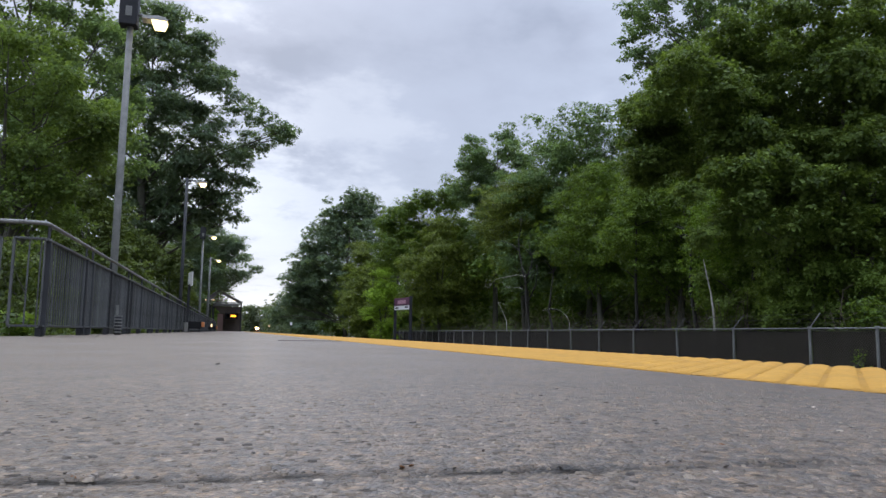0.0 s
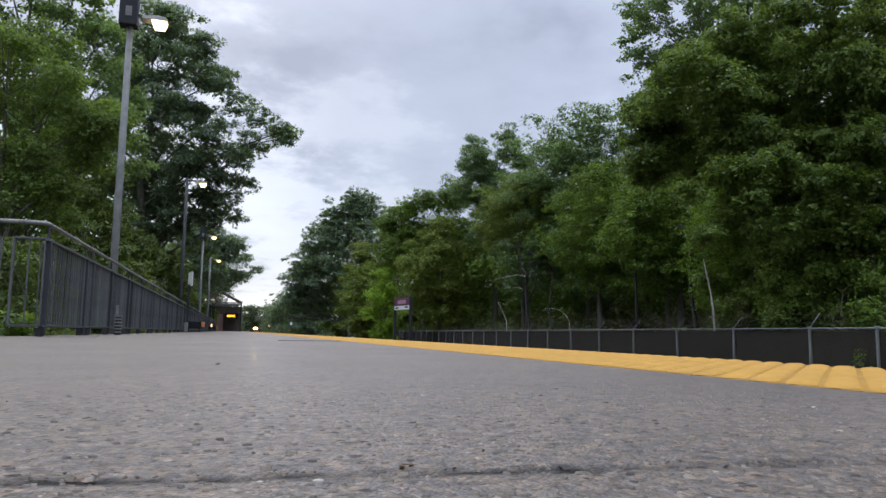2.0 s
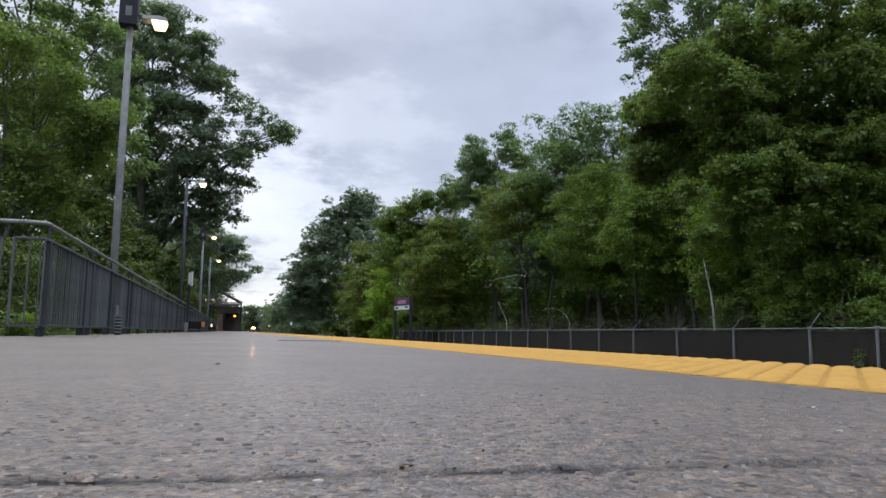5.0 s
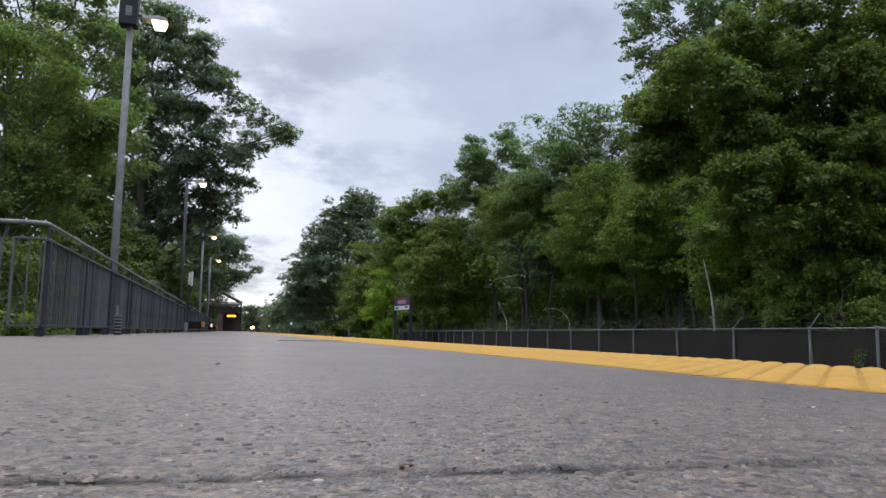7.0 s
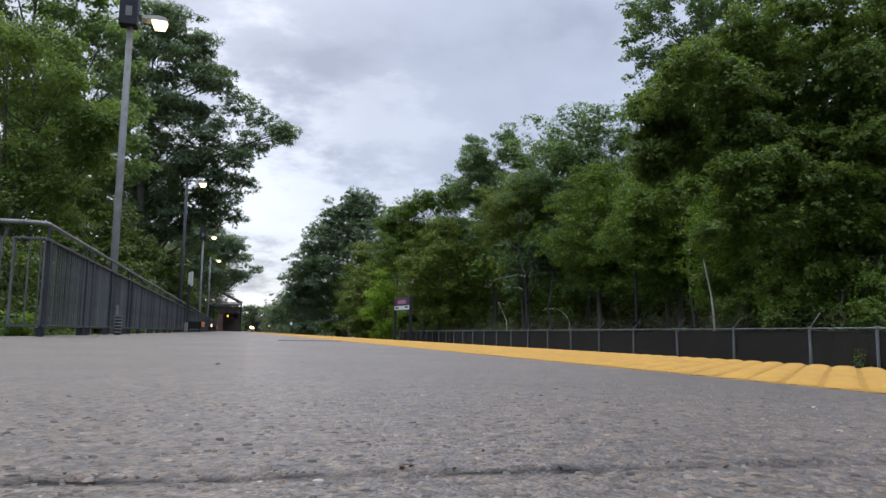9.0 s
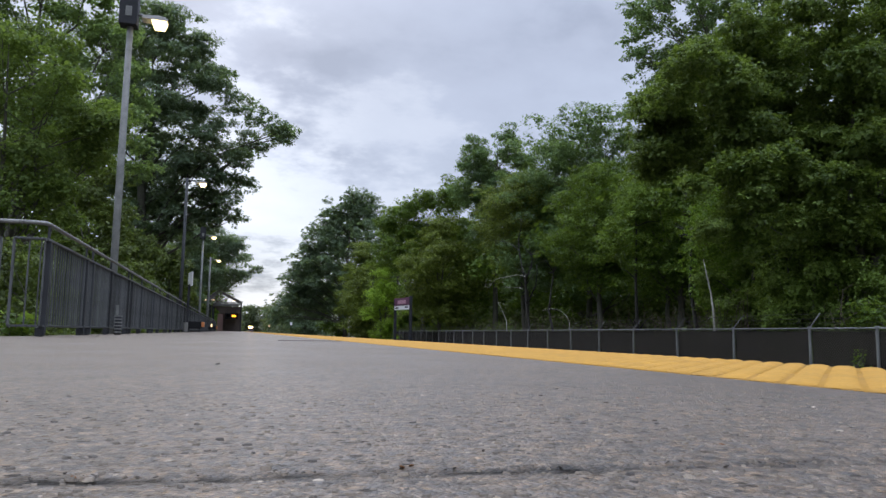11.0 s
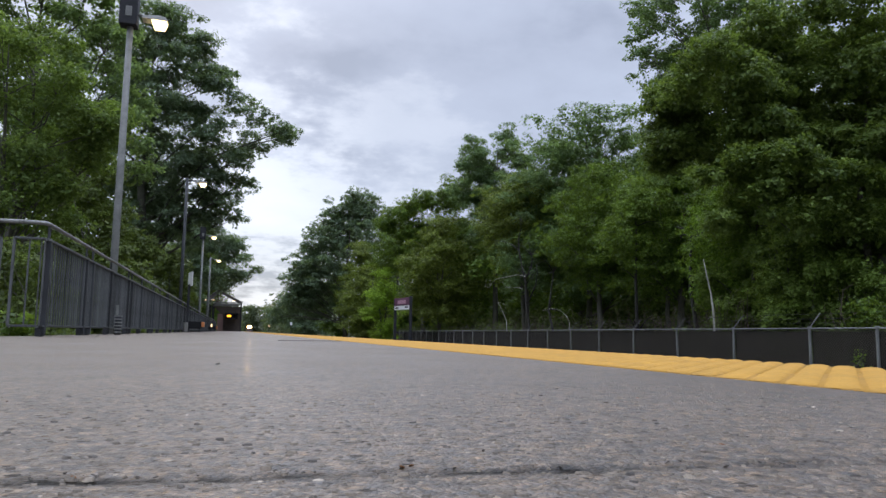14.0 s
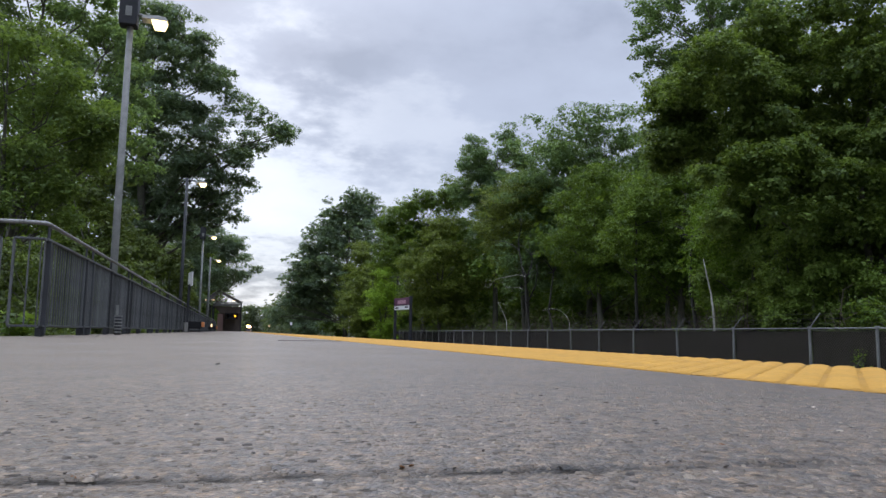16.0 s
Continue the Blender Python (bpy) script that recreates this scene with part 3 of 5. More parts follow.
def chain_link_fence():
    fn = thing("chain_link_fence", "grey chain-link fence with barbed-wire arms beyond the tracks", "fence")
    y_first, step, n = 5.013, 3.092, 37
    ang = math.degrees(math.atan(-0.0795))
    top = 0.33
    low = -1.74
    bm = bmesh.new()
    tube(bm, [(0, 0, low), (0, 0, top + 0.02)], 0.035, 8)
    tube(bm, [(0, 0, top + 0.015), (0, 0, top + 0.05)], 0.048, 8)
    post = bpy.data.meshes.new("post")
    bm.to_mesh(post)
    bm.free()
    post.materials.append(M["fence"])
    bm = bmesh.new()
    box(bm, (0.016, 0.034, 0.46), (0.16, 0, top + 0.20), Matrix.Rotation(radians(40), 3, "Y"), 0.003)
    arm = bpy.data.meshes.new("arm")
    bm.to_mesh(arm)
    bm.free()
    arm.materials.append(M["arm"])
    # one panel of diamond wire
    bm = bmesh.new()
    L, Hh, s = step - 0.06, top - low - 0.10, 0.075
    k = -int(Hh / s)
    while k * s < L:
        for sign in (1, -1):
            a0 = k * s if sign == 1 else k * s + Hh
            pts = []
            for tt in (0.0, 1.0):
                pts.append((a0 + sign * Hh * tt, Hh * tt))
            (ya, za), (yb, zb) = pts
            lo, hi = max(0, min(ya, yb)), min(L, max(ya, yb))
            if hi - lo > 0.02:
                f = lambda yy: za + (yy - ya) * (zb - za) / (yb - ya)
                p, q = Vector((0, lo, f(lo))), Vector((0, hi, f(hi)))
                tube(bm, [p, q], 0.0042, 3, False)
        k += 1
    for zz in (0.0, Hh):
        tube(bm, [(0.004, 0, zz), (0.004, L, zz)], 0.006, 4)
    mesh = bpy.data.meshes.new("wire_mesh")
    bm.to_mesh(mesh)
    bm.free()
    mesh.materials.append(M["wire"])
    # added sheet behind the wire, in place of the shade seen through it
    bm = bmesh.new()
    box(bm, (0.004, L, Hh - 0.03), (0.0, L / 2, Hh / 2))
    screen = bpy.data.meshes.new("screen")
    bm.to_mesh(screen)
    bm.free()
    screen.materials.append(M["screen"])
    rng = random.Random(8)
    for i in range(n):
        y = y_first + i * step
        lean = rng.uniform(-1.2, 1.2)
        ob = link_mesh("post", post, None, fn)
        ob.matrix_world = pose(fence_x(y), y, 0, lean, rng.uniform(-1, 1), ang)
        ob = link_mesh("arm", arm, None, fn)
        ob.matrix_world = pose(fence_x(y), y, 0, lean, 0, ang + rng.uniform(-6, 6))
        if i < n - 1:
            ob = link_mesh("screen", screen, None, fn)
            ob.matrix_world = pose(fence_x(y + 0.03) + 0.045, y + 0.03, low + 0.05, 0, 0, ang)
            ob = link_mesh("wire_mesh", mesh, None, fn)
            ob.matrix_world = pose(fence_x(y + 0.03) + 0.03, y + 0.03, low + 0.05, 0, 0, ang)
    ob = link_mesh("post", post, None, fn)
    ob.matrix_world = pose(fence_x(12.23), 12.23, 0, 0.6, 0, ang)
    ya, yb = y_first - 0.3, y_first + (n - 1) * step + 0.2
    bm = bmesh.new()
    tube(bm, [(fence_x(ya), ya, top), (fence_x(yb), yb, top + 0.03)], 0.019, 8)
    part("top_rail", bm, M["fence"], fn, smooth=True)
    for k in range(3):
        bm = bmesh.new()
        dx, dz = 0.10 + 0.10 * k, 0.13 + 0.115 * k
        pts = []
        y = ya
        while y < yb:
            pts.append((fence_x(y) + dx, y, top + dz + rng.uniform(-0.012, 0.012)))
            y += step / 2
        tube(bm, pts, 0.0035, 3)
        for _ in range(220):
            y = rng.uniform(ya, yb)
            p = Vector((fence_x(y) + dx, y, top + dz))
            d = Vector((rng.uniform(-1, 1), rng.uniform(-0.4, 0.4), rng.uniform(-1, 1))) * 0.03
            tube(bm, [p - d, p + d], 0.003, 3)
        part("barbed_wire", bm, M["wire"], fn)
    return fn


chain_link_fence()


# ---- trees ----
def leaf_mesh(name, centers, outs, per, spread, size, rng, mat, droop=0.3, simple=False):
    """Many folded leaves in sprays round the centres; outs: the way out of the crown at each centre."""
    n = len(centers) * per
    c = np.repeat(centers, per, axis=0)
    o = np.repeat(outs, per, axis=0)
    off = rng.normal(0, 1, (n, 3)) * spread * np.array([1, 1, 0.62])
    c = c + off
    nrm = rng.normal(0, 0.42, (n, 3)) + o * 0.75 + np.array([0, 0, 0.55])
    nrm /= np.linalg.norm(nrm, axis=1, keepdims=True)
    ax = rng.normal(0, 1, (n, 3)) + o * 0.5 - np.array([0, 0, droop])
    ax -= nrm * (ax * nrm).sum(1, keepdims=True)
    ax /= np.linalg.norm(ax, axis=1, keepdims=True)
    sd = np.cross(nrm, ax)
    s = (size * rng.uniform(0.6, 1.35, (n, 1)))
    w = s * rng.uniform(0.30, 0.46, (n, 1))
    k = 3 if simple else 4
    v = np.empty((n, k, 3))
    if simple:
        v[:, 0] = c - ax * s * 0.5 + sd * w * 0.9
        v[:, 1] = c + ax * s * 0.55 + sd * w * rng.uniform(-0.6, 0.6, (n, 1))
        v[:, 2] = c - ax * s * rng.uniform(0.1, 0.5, (n, 1)) - sd * w * 1.1
    else:
        v[:, 0] = c - ax * s * 0.5
        v[:, 1] = c + sd * w + nrm * w * 0.35 - ax * s * 0.05
        v[:, 2] = c + ax * s * 0.5 - nrm * s * 0.10
        v[:, 3] = c - sd * w + nrm * w * 0.35 - ax * s * 0.05
    base = (np.arange(n) * k)[:, None]
    idx = (base + [0, 1, 2] if simple else np.concatenate([base + [0, 1, 2], base + [0, 2, 3]], 1)).reshape(-1)
    me = bpy.data.meshes.new(name)
    me.vertices.add(n * k)
    me.vertices.foreach_set("co", v.reshape(-1))
    me.loops.add(len(idx))
    me.loops.foreach_set("vertex_index", idx)
    me.polygons.add(len(idx) // 3)
    me.polygons.foreach_set("loop_start", np.arange(len(idx) // 3) * 3)
    me.polygons.foreach_set("loop_total", np.full(len(idx) // 3, 3))
    me.update()
    me.materials.append(mat)
    return me


def blob_points(blobs, count, rng, rag=0.25, fill=0.35, clump=0.55):
    """Places for sprays: each blob (x, y, z, r, flat) carries many leafy clumps, denser on their upper sides."""
    C, R, D = [], [], []
    for b in blobs:
        k = max(5, int(5.5 * (b[3] / clump) ** 1.7))
        d = rng.normal(0, 1, (k, 3))
        d /= np.linalg.norm(d, axis=1, keepdims=True)
        lump = 1 + rag * np.sin(d[:, :1] * 5.1 + b[0] * 3) * np.sin(d[:, 1:2] * 4.7 + b[1] * 2) + rag * 0.8 * np.sin(d[:, 2:3] * 6.3 + b[2])
        r = np.where(rng.random((k, 1)) < fill, rng.uniform(0.2, 0.8, (k, 1)), rng.uniform(0.78, 1.08, (k, 1))) * lump
        C.append(np.array(b[:3]) + d * r * b[3] * np.array([1, 1, b[4]]))
        R.append(clump * rng.uniform(0.55, 1.3, k))
        D.append(d)
    C, R, D = np.concatenate(C), np.concatenate(R), np.concatenate(D)
    n = np.maximum(2, (count * R ** 2 / (R ** 2).sum()).astype(int))
    i = np.repeat(np.arange(len(R)), n)
    d = rng.normal(0, 1, (len(i), 3))
    d[:, 2] = np.where(rng.random(len(i)) < 0.75, np.abs(d[:, 2]), d[:, 2])
    d /= np.linalg.norm(d, axis=1, keepdims=True)
    P = C[i] + d * (R[i] * rng.uniform(0.55, 1.0, len(i)))[:, None] * np.array([1, 1, 0.72])
    return P, d * 0.75 + D[i] * 0.35


def crown_blobs(h, base, r, n, rng, lean=(0, 0), shape=1.0):
    """Blobs for a crown between base and h, r metres wide at its widest."""
    out = []
    for i in range(n):
        t = (i + rng.uniform(0.1, 0.9)) / n
        z = base + (h - base) * (0.06 + 0.90 * t)
        wide = r * (math.sin(math.pi * min(1, 0.16 + 0.80 * t ** shape)) ** 0.7)
        a = i * 2.4 + rng.uniform(-0.5, 0.5)
        br = max(min(0.5, r * 0.5), r * rng.uniform(0.30, 0.46) * (1.1 - 0.45 * t))
        d = max(0.0, wide - br * 0.8) * rng.uniform(0.45, 1.0)
        out.append((lean[0] * t + math.cos(a) * d, lean[1] * t + math.sin(a) * d, min(z, h - br * 0.72), br, rng.uniform(0.68, 0.9)))
    return out


def wood(bm, h, blobs, r0, rng, stems=1, low=0.25, limbs=0.7):
    """Trunk and limbs that reach into the blobs."""
    tops = []
    for s in range(stems):
        a = rng.uniform(0, 6.28)
        k = 0.0 if stems == 1 else 0.35
        p = [Vector((math.cos(a) * k * t * 2, math.sin(a) * k * t * 2, 0)) + Vector((rng.uniform(-0.12, 0.12) * t * 3, rng.uniform(-0.12, 0.12) * t * 3, h * 0.86 * t)) for t in (0, 0.15, 0.35, 0.55, 0.78, 1.0)]
        p[0] = Vector((p[0].x, p[0].y, -0.25))
        tube(bm, p, [r0 * 1.25, r0, r0 * 0.8, r0 * 0.58, r0 * 0.3, r0 * 0.08], 8)
        tops.append(p)
    for b in blobs:
        p = tops[rng.integers(len(tops))]
        c = Vector(b[:3])
        if rng.random() > limbs:
            continue
        zt = max(h * low, c.z - (0.35 + rng.uniform(0.25, 0.75) * Vector((c.x, c.y)).length)) * rng.uniform(0.82, 1.1)
        t = min(0.95, zt / (h * 0.86))
        j = min(4, int(t * 5))
        q = p[j].lerp(p[j + 1], t * 5 - j) if t < 0.98 else p[-1]
        far = (c - q).length * 0.16
        mid = q.lerp(c, rng.uniform(0.4, 0.6)) + Vector((rng.uniform(-far, far), rng.uniform(-far, far), rng.uniform(-far * 0.4, far)))
        rr = max(0.015, r0 * 0.34 * (1 - 0.6 * t))
        tube(bm, [q, mid, c], [rr, rr * 0.7, rr * 0.35], 5, False)
        for _ in range(3):
            e = c + Vector((rng.normal(0, 1), rng.normal(0, 1), rng.normal(0.2, 0.7))).normalized() * b[3] * 0.85
            tube(bm, [mid.lerp(c, 0.7), mid.lerp(e, 0.75) + Vector((0, 0, 0.1)), e], [rr * 0.45, rr * 0.28, 0.006], 4, False)


SWAY = []


def tree(x, y, z, h, r, leaves, mat, seed, base=0.25, blobs=None, nblob=14, size=0.14, per=14, spread=0.32, label="", stems=1, r0=None, lean=(0, 0), shape=1.0, masses=1, fill=0.35, rag=0.25, category="tree", name="tree", sway=0.4, bark="bark", clump=0.55, limbs=0.7):
    """A tree: trunk with limbs, and a crown of many small leaves, in one or more masses that sway."""
    rng = np.random.default_rng(seed)
    t = thing(name, label or "leafy green deciduous tree in early summer", category, pose(x, y, z), group="trees beside the railway")
    if blobs is None:
        blobs = crown_blobs(h, h * base, r, nblob, rng, lean, shape)
    bm = bmesh.new()
    wood(bm, h, blobs, r0 or h * 0.013, rng, stems, max(0.12, base * 0.7), limbs)
    part("trunk", bm, M[bark], t, smooth=True)
    blobs = sorted(blobs, key=lambda b: b[2])
    for m in range(masses):
        some = blobs[m * len(blobs) // masses:(m + 1) * len(blobs) // masses]
        share = sum(b[3] ** 2 for b in some) / sum(b[3] ** 2 for b in blobs)
        P, O = blob_points(some, max(4, int(leaves * share / per)), rng, rag, fill, clump)
        me = leaf_mesh("crown", P, O, per, spread, size, rng, M[mat], simple=y > 38)
        SWAY.append((link_mesh("crown", me, None, t), sway * (0.5 + m * 0.5), seed + m))
    return t


GZ = -1.75
FACE = Vector((math.cos(YAW), -math.sin(YAW), 0))
AWAY = Vector((math.sin(YAW), math.cos(YAW), 0))


def spread_blobs(flat, seed, depth, flatness=0.8, double=True):
    """Turns masses given as (sideways, height, radius) into blobs with depth."""
    rng = random.Random(seed)
    out = []
    for u, z, r in flat:
        p = FACE * u + AWAY * rng.uniform(-depth, depth)
        out.append((p.x, p.y, z, r, flatness))
        if not double:
            continue
        p = FACE * (u + rng.uniform(-0.5, 0.5)) + AWAY * (depth * 0.9 + rng.uniform(0, 1.5))
        out.append((p.x, p.y, z + rng.uniform(-0.4, 0.2), r * 0.9, flatness))
    return out


# beyond the fence, from far to near
tree(25, 255.18, GZ, 24.0, 8.0, 24000, "oak", 11, base=0.02, size=0.36, per=7, spread=0.217, clump=1.82, nblob=30)
MID = spread_blobs([(-0.3, 14.2, 2.9), (-2.3, 9.8, 3.2), (2.5, 18.5, 3.2), (1.4, 8.4, 4.3), (-3.6, 5.5, 2.9), (5.6, 11.3, 4.3), (-1.0, 3.0, 3.2), (3.0, 3.2, 3.6)], 1, 2.5)
tree(16.6, 184.74, GZ, 19.0, 6.0, 48000, "oak", 12, blobs=MID, size=0.32, per=7, spread=0.186, clump=1.33)
DOME = spread_blobs([(0.5, 23.1, 3.4), (-2.8, 22.4, 2.8), (3.7, 21.7, 2.8), (-5.3, 17.9, 2.8), (-1.5, 17.4, 4.5), (4.1, 17.4, 4.2), (-7.4, 13.4, 2.8), (-2.3, 11.4, 5.0), (3.7, 11.4, 5.0), (7.8, 17.4, 3.4), (-9.3, 8.9, 2.8), (-5.2, 6.4, 3.6), (0.8, 5.4, 4.0), (-4.2, 15.4, 2.8), (-6.0, 11.2, 2.8), (-7.4, 8.6, 2.8), (1.6, 20.2, 3.2), (-3.6, 20.0, 2.6), (-6.6, 15.6, 1.9), (-8.4, 11.2, 1.8), (-8.8, 6.4, 2.4), (2.6, 24.3, 2.3), (0.6, 24.6, 2.3), (-10.6, 6.2, 2.1), (-11.6, 3.6, 2.0)], 2, 3.0)
DOME = [(x, y, z + 0.6, r, f) for x, y, z, r, f in DOME]
tree(18, 124.91, GZ, 25.5, 7.4, 115000, "oak", 13, blobs=DOME, size=0.32, per=7, spread=0.136, clump=1.12)
tree(25, 114.59, GZ, 23.5, 6.5, 18000, "green", 14, base=0.05, size=0.28, per=7, spread=0.161, clump=1.26, nblob=26)
STEP = spread_blobs([(-2.3, 15.7, 1.6), (0.4, 16.7, 1.7), (2.5, 17.5, 1.7), (-1.0, 13.2, 2.6), (2.6, 13.9, 2.9), (-3.6, 14.5, 1.7), (-3.2, 10.6, 2.9), (0.7, 9.9, 3.2), (4.1, 18.4, 1.6), (4.5, 12.0, 3.0)], 3, 2.0)
tree(20, 78.17, GZ, 18.5, 5.0, 80000, "green", 15, blobs=STEP, size=0.21, per=7, spread=0.124, clump=0.84)
AIRY = spread_blobs([(-2.0, 19.0, 0.8), (-2.3, 17.1, 1.2), (-1.1, 17.8, 0.8), (-0.3, 16.4, 1.4), (0.9, 20.1, 0.8), (1.3, 18.4, 1.2), (2.7, 17.7, 1.0), (0.3, 14.6, 2.2), (-2.1, 14.6, 1.9), (2.9, 14.8, 2.0), (-0.3, 11.4, 2.6), (1.0, 9.0, 2.2)], 4, 0.9)
tree(22, 60.23, GZ, 20.5, 3.6, 72000, "blue_green", 17, blobs=AIRY, size=0.175, per=7, spread=0.112, clump=0.70, fill=0.15, label="slender tree with an open airy top")
ROUND = spread_blobs([(-2.5, 14.6, 1.5), (-1.0, 15.2, 1.5), (0.6, 15.7, 1.4), (2.3, 15.3, 1.3), (-3.2, 11.9, 2.3), (-0.3, 12.7, 2.5), (2.8, 12.7, 2.7), (-1.9, 9.2, 2.7), (1.5, 9.2, 2.7), (4.6, 13.2, 1.8), (5.0, 10.0, 2.4), (-3.6, 6.5, 2.4), (0.2, 5.8, 2.6), (4.0, 6.0, 2.6)], 8, 1.6)
tree(22, 42.35, GZ, 16.8, 4.8, 125000, "blue_green", 18, blobs=ROUND, size=0.15, per=7, spread=0.093, clump=0.70)
tree(24.5, 35.25, GZ, 15.0, 4.2, 30000, "green", 19, base=0.08, size=0.15, per=7, spread=0.120, clump=0.72, nblob=20)
tree(26, 51.68, GZ, 16.5, 5.0, 18000, "green", 20, base=0.08, size=0.2, per=7, spread=0.124, clump=1.12, nblob=18)
tree(19, 141.07, GZ, 14.5, 5.0, 18000, "green", 22, base=0.03, size=0.32, per=7, spread=0.174, clump=1.40)
tree(19, 114.08, GZ, 16.5, 4.8, 32000, "olive", 23, base=0.05, size=0.23, per=7, spread=0.155, clump=1.26, nblob=18)
# small trees and shrubs just behind the fence
tree(15.2, 77.77, GZ, 8.8, 2.6, 16000, "lime", 31, base=0.06, size=0.17, per=7, spread=0.112, clump=0.77, stems=2, label="small bright green young tree at the fence")
tree(17.7, 63.36, GZ, 12.4, 4.4, 52000, "olive", 32, base=0.22, size=0.18, per=7, spread=0.112, clump=0.77, stems=2, nblob=30)
tree(18, 100.5, GZ, 11.5, 4.4, 40000, "olive", 33, base=0.03, size=0.2, per=7, spread=0.124, clump=0.91, nblob=24)
tree(19, 45.81, GZ, 13.0, 4.0, 75000, "olive", 34, base=0.52, size=0.115, per=8, spread=0.093, clump=0.59, stems=3, nblob=34, label="rounded olive-green tree with several stems")
tree(17.9, 33, GZ, 10.6, 3.4, 50000, "green", 35, base=0.45, size=0.112, per=8, spread=0.105, clump=0.50, stems=2, nblob=30)
tree(17.8, 26.7, GZ, 9.4, 3.3, 48000, "green", 36, base=0.42, size=0.112, per=8, spread=0.098, clump=0.48, stems=3, nblob=30)
tree(17.9, 21.76, GZ, 8.0, 2.9, 58000, "bright", 37, base=0.22, size=0.095, per=8, spread=0.098, clump=0.48, stems=2, nblob=28)
tree(16.7, 15.92, GZ, 3.9, 1.9, 24000, "fresh", 38, base=0.10, size=0.09, per=8, spread=0.090, clump=0.41, stems=3, nblob=16, category="shrub", name="shrub", label="leafy green shrub behind the fence")
tree(16.3, 19.6, GZ, 7.7, 1.9, 48000, "fresh", 39, base=0.14, size=0.092, per=8, spread=0.090, clump=0.41, stems=3, nblob=24, label="young maple with fresh leaves behind the fence")
tree(16, 17.32, GZ, 5.6, 1.4, 30000, "fresh", 42, base=0.12, size=0.09, per=8, spread=0.090, clump=0.41, stems=3, nblob=16, category="shrub", name="shrub", label="leafy green shrub behind the fence")
# two large maples above the fence
BACK = spread_blobs([(-3.0, 19.0, 1.1), (-3.3, 16.7, 0.8), (-1.2, 17.3, 1.7), (-1.5, 15.6, 0.9), (0.6, 18.4, 1.9), (0.2, 15.9, 1.5), (-1.2, 21.6, 2.1), (1.9, 21.2, 2.5), (2.9, 18.3, 1.9), (1.6, 15.1, 1.8), (0.4, 12.9, 1.6), (1.2, 11.0, 1.8), (-4.0, 18.1, 0.6), (-2.2, 20.2, 0.9), (-2.4, 14.8, 0.6)], 5, 1.5, 0.5)
back_maple = tree(23, 30.96, GZ, 22.5, 5.0, 62000, "blue_green", 40, blobs=BACK, size=0.145, per=7, spread=0.090, clump=0.43, fill=0.10, masses=1, sway=0.0, rag=0.42, r0=0.26, label="tall maple with open dark green branches")
FRONT = spread_blobs([(-2.8, 10.7, 1.0), (-1.2, 11.2, 1.3), (0.3, 11.5, 0.9), (1.3, 10.8, 1.2), (-4.4, 8.8, 1.2), (-2.9, 9.3, 1.2), (-1.3, 9.5, 1.4), (0.4, 9.1, 1.4), (-5.6, 7.9, 1.0), (-3.7, 7.5, 1.3), (-2.2, 7.5, 1.4), (-0.6, 7.1, 1.4), (1.0, 7.1, 1.4), (-0.1, 5.2, 1.4), (1.8, 8.6, 1.6), (1.5, 5.4, 1.6), (2.5, 11.3, 1.2), (-6.0, 8.7, 0.9), (-5.2, 9.7, 0.9), (-4.2, 10.5, 0.9), (-3.4, 11.3, 0.8), (-5.9, 7.2, 0.8), (-2.2, 11.6, 0.7)], 6, 1.3, 0.6)
FRONT += [(x - AWAY.x * 2.2, y - AWAY.y * 2.2, z, r, f) for x, y, z, r, f in spread_blobs([(-4.8, 6.2, 0.52), (-3.9, 5.6, 0.52), (-2.8, 6.2, 0.52), (-5.6, 5.6, 0.43), (-4.5, 5.0, 0.49), (-3.4, 4.7, 0.49), (-2.4, 5.2, 0.52), (-5.4, 4.5, 0.39), (-1.6, 5.9, 0.58), (-1.3, 4.8, 0.55), (-3.4, 6.7, 0.46)], 16, 0.4, 0.8, False)]
front_maple = tree(17.8, 17.02, GZ, 13.5, 5.0, 195000, "maple", 41, blobs=FRONT, size=0.122, per=9, spread=0.090, clump=0.43, fill=0.3, masses=1, sway=0.0, r0=0.14, stems=2, limbs=0.12, label="large spreading maple with fresh green leaves")
# behind the railing
DROOP = spread_blobs([(-0.3, 8.9, 0.25), (0.1, 8.4, 0.25), (-0.3, 8.2, 0.33), (0.5, 8.1, 0.25), (1.0, 7.7, 0.22), (1.5, 7.4, 0.22), (2.1, 7.1, 0.19), (2.3, 6.6, 0.22), (1.8, 6.4, 0.24), (0.2, 9.1, 0.17), (1.3, 8.4, 0.17), (-0.1, 7.5, 0.47), (0.7, 7.3, 0.41), (1.2, 7.0, 0.36), (1.8, 6.8, 0.25), (-0.1, 6.8, 0.55), (0.6, 6.6, 0.49), (1.3, 6.4, 0.41), (0.1, 5.9, 0.54), (0.9, 5.7, 0.49), (1.6, 5.7, 0.38), (2.0, 6.1, 0.24), (0.1, 5.1, 0.54), (0.9, 4.9, 0.48), (1.5, 4.8, 0.4), (0.4, 4.3, 0.48), (1.2, 4.2, 0.43), (-0.7, 7.1, 0.55), (-0.6, 5.7, 0.54)], 15, 0.7, 0.6, False)
tree(-5.4, 18.67, GZ, 9.6, 3.0, 24000, "yellowish", 50, blobs=DROOP, size=0.09, per=9, spread=0.105, clump=0.48, fill=0.2, stems=2, masses=2, label="young yellow-green tree behind the railing", sway=0.35)
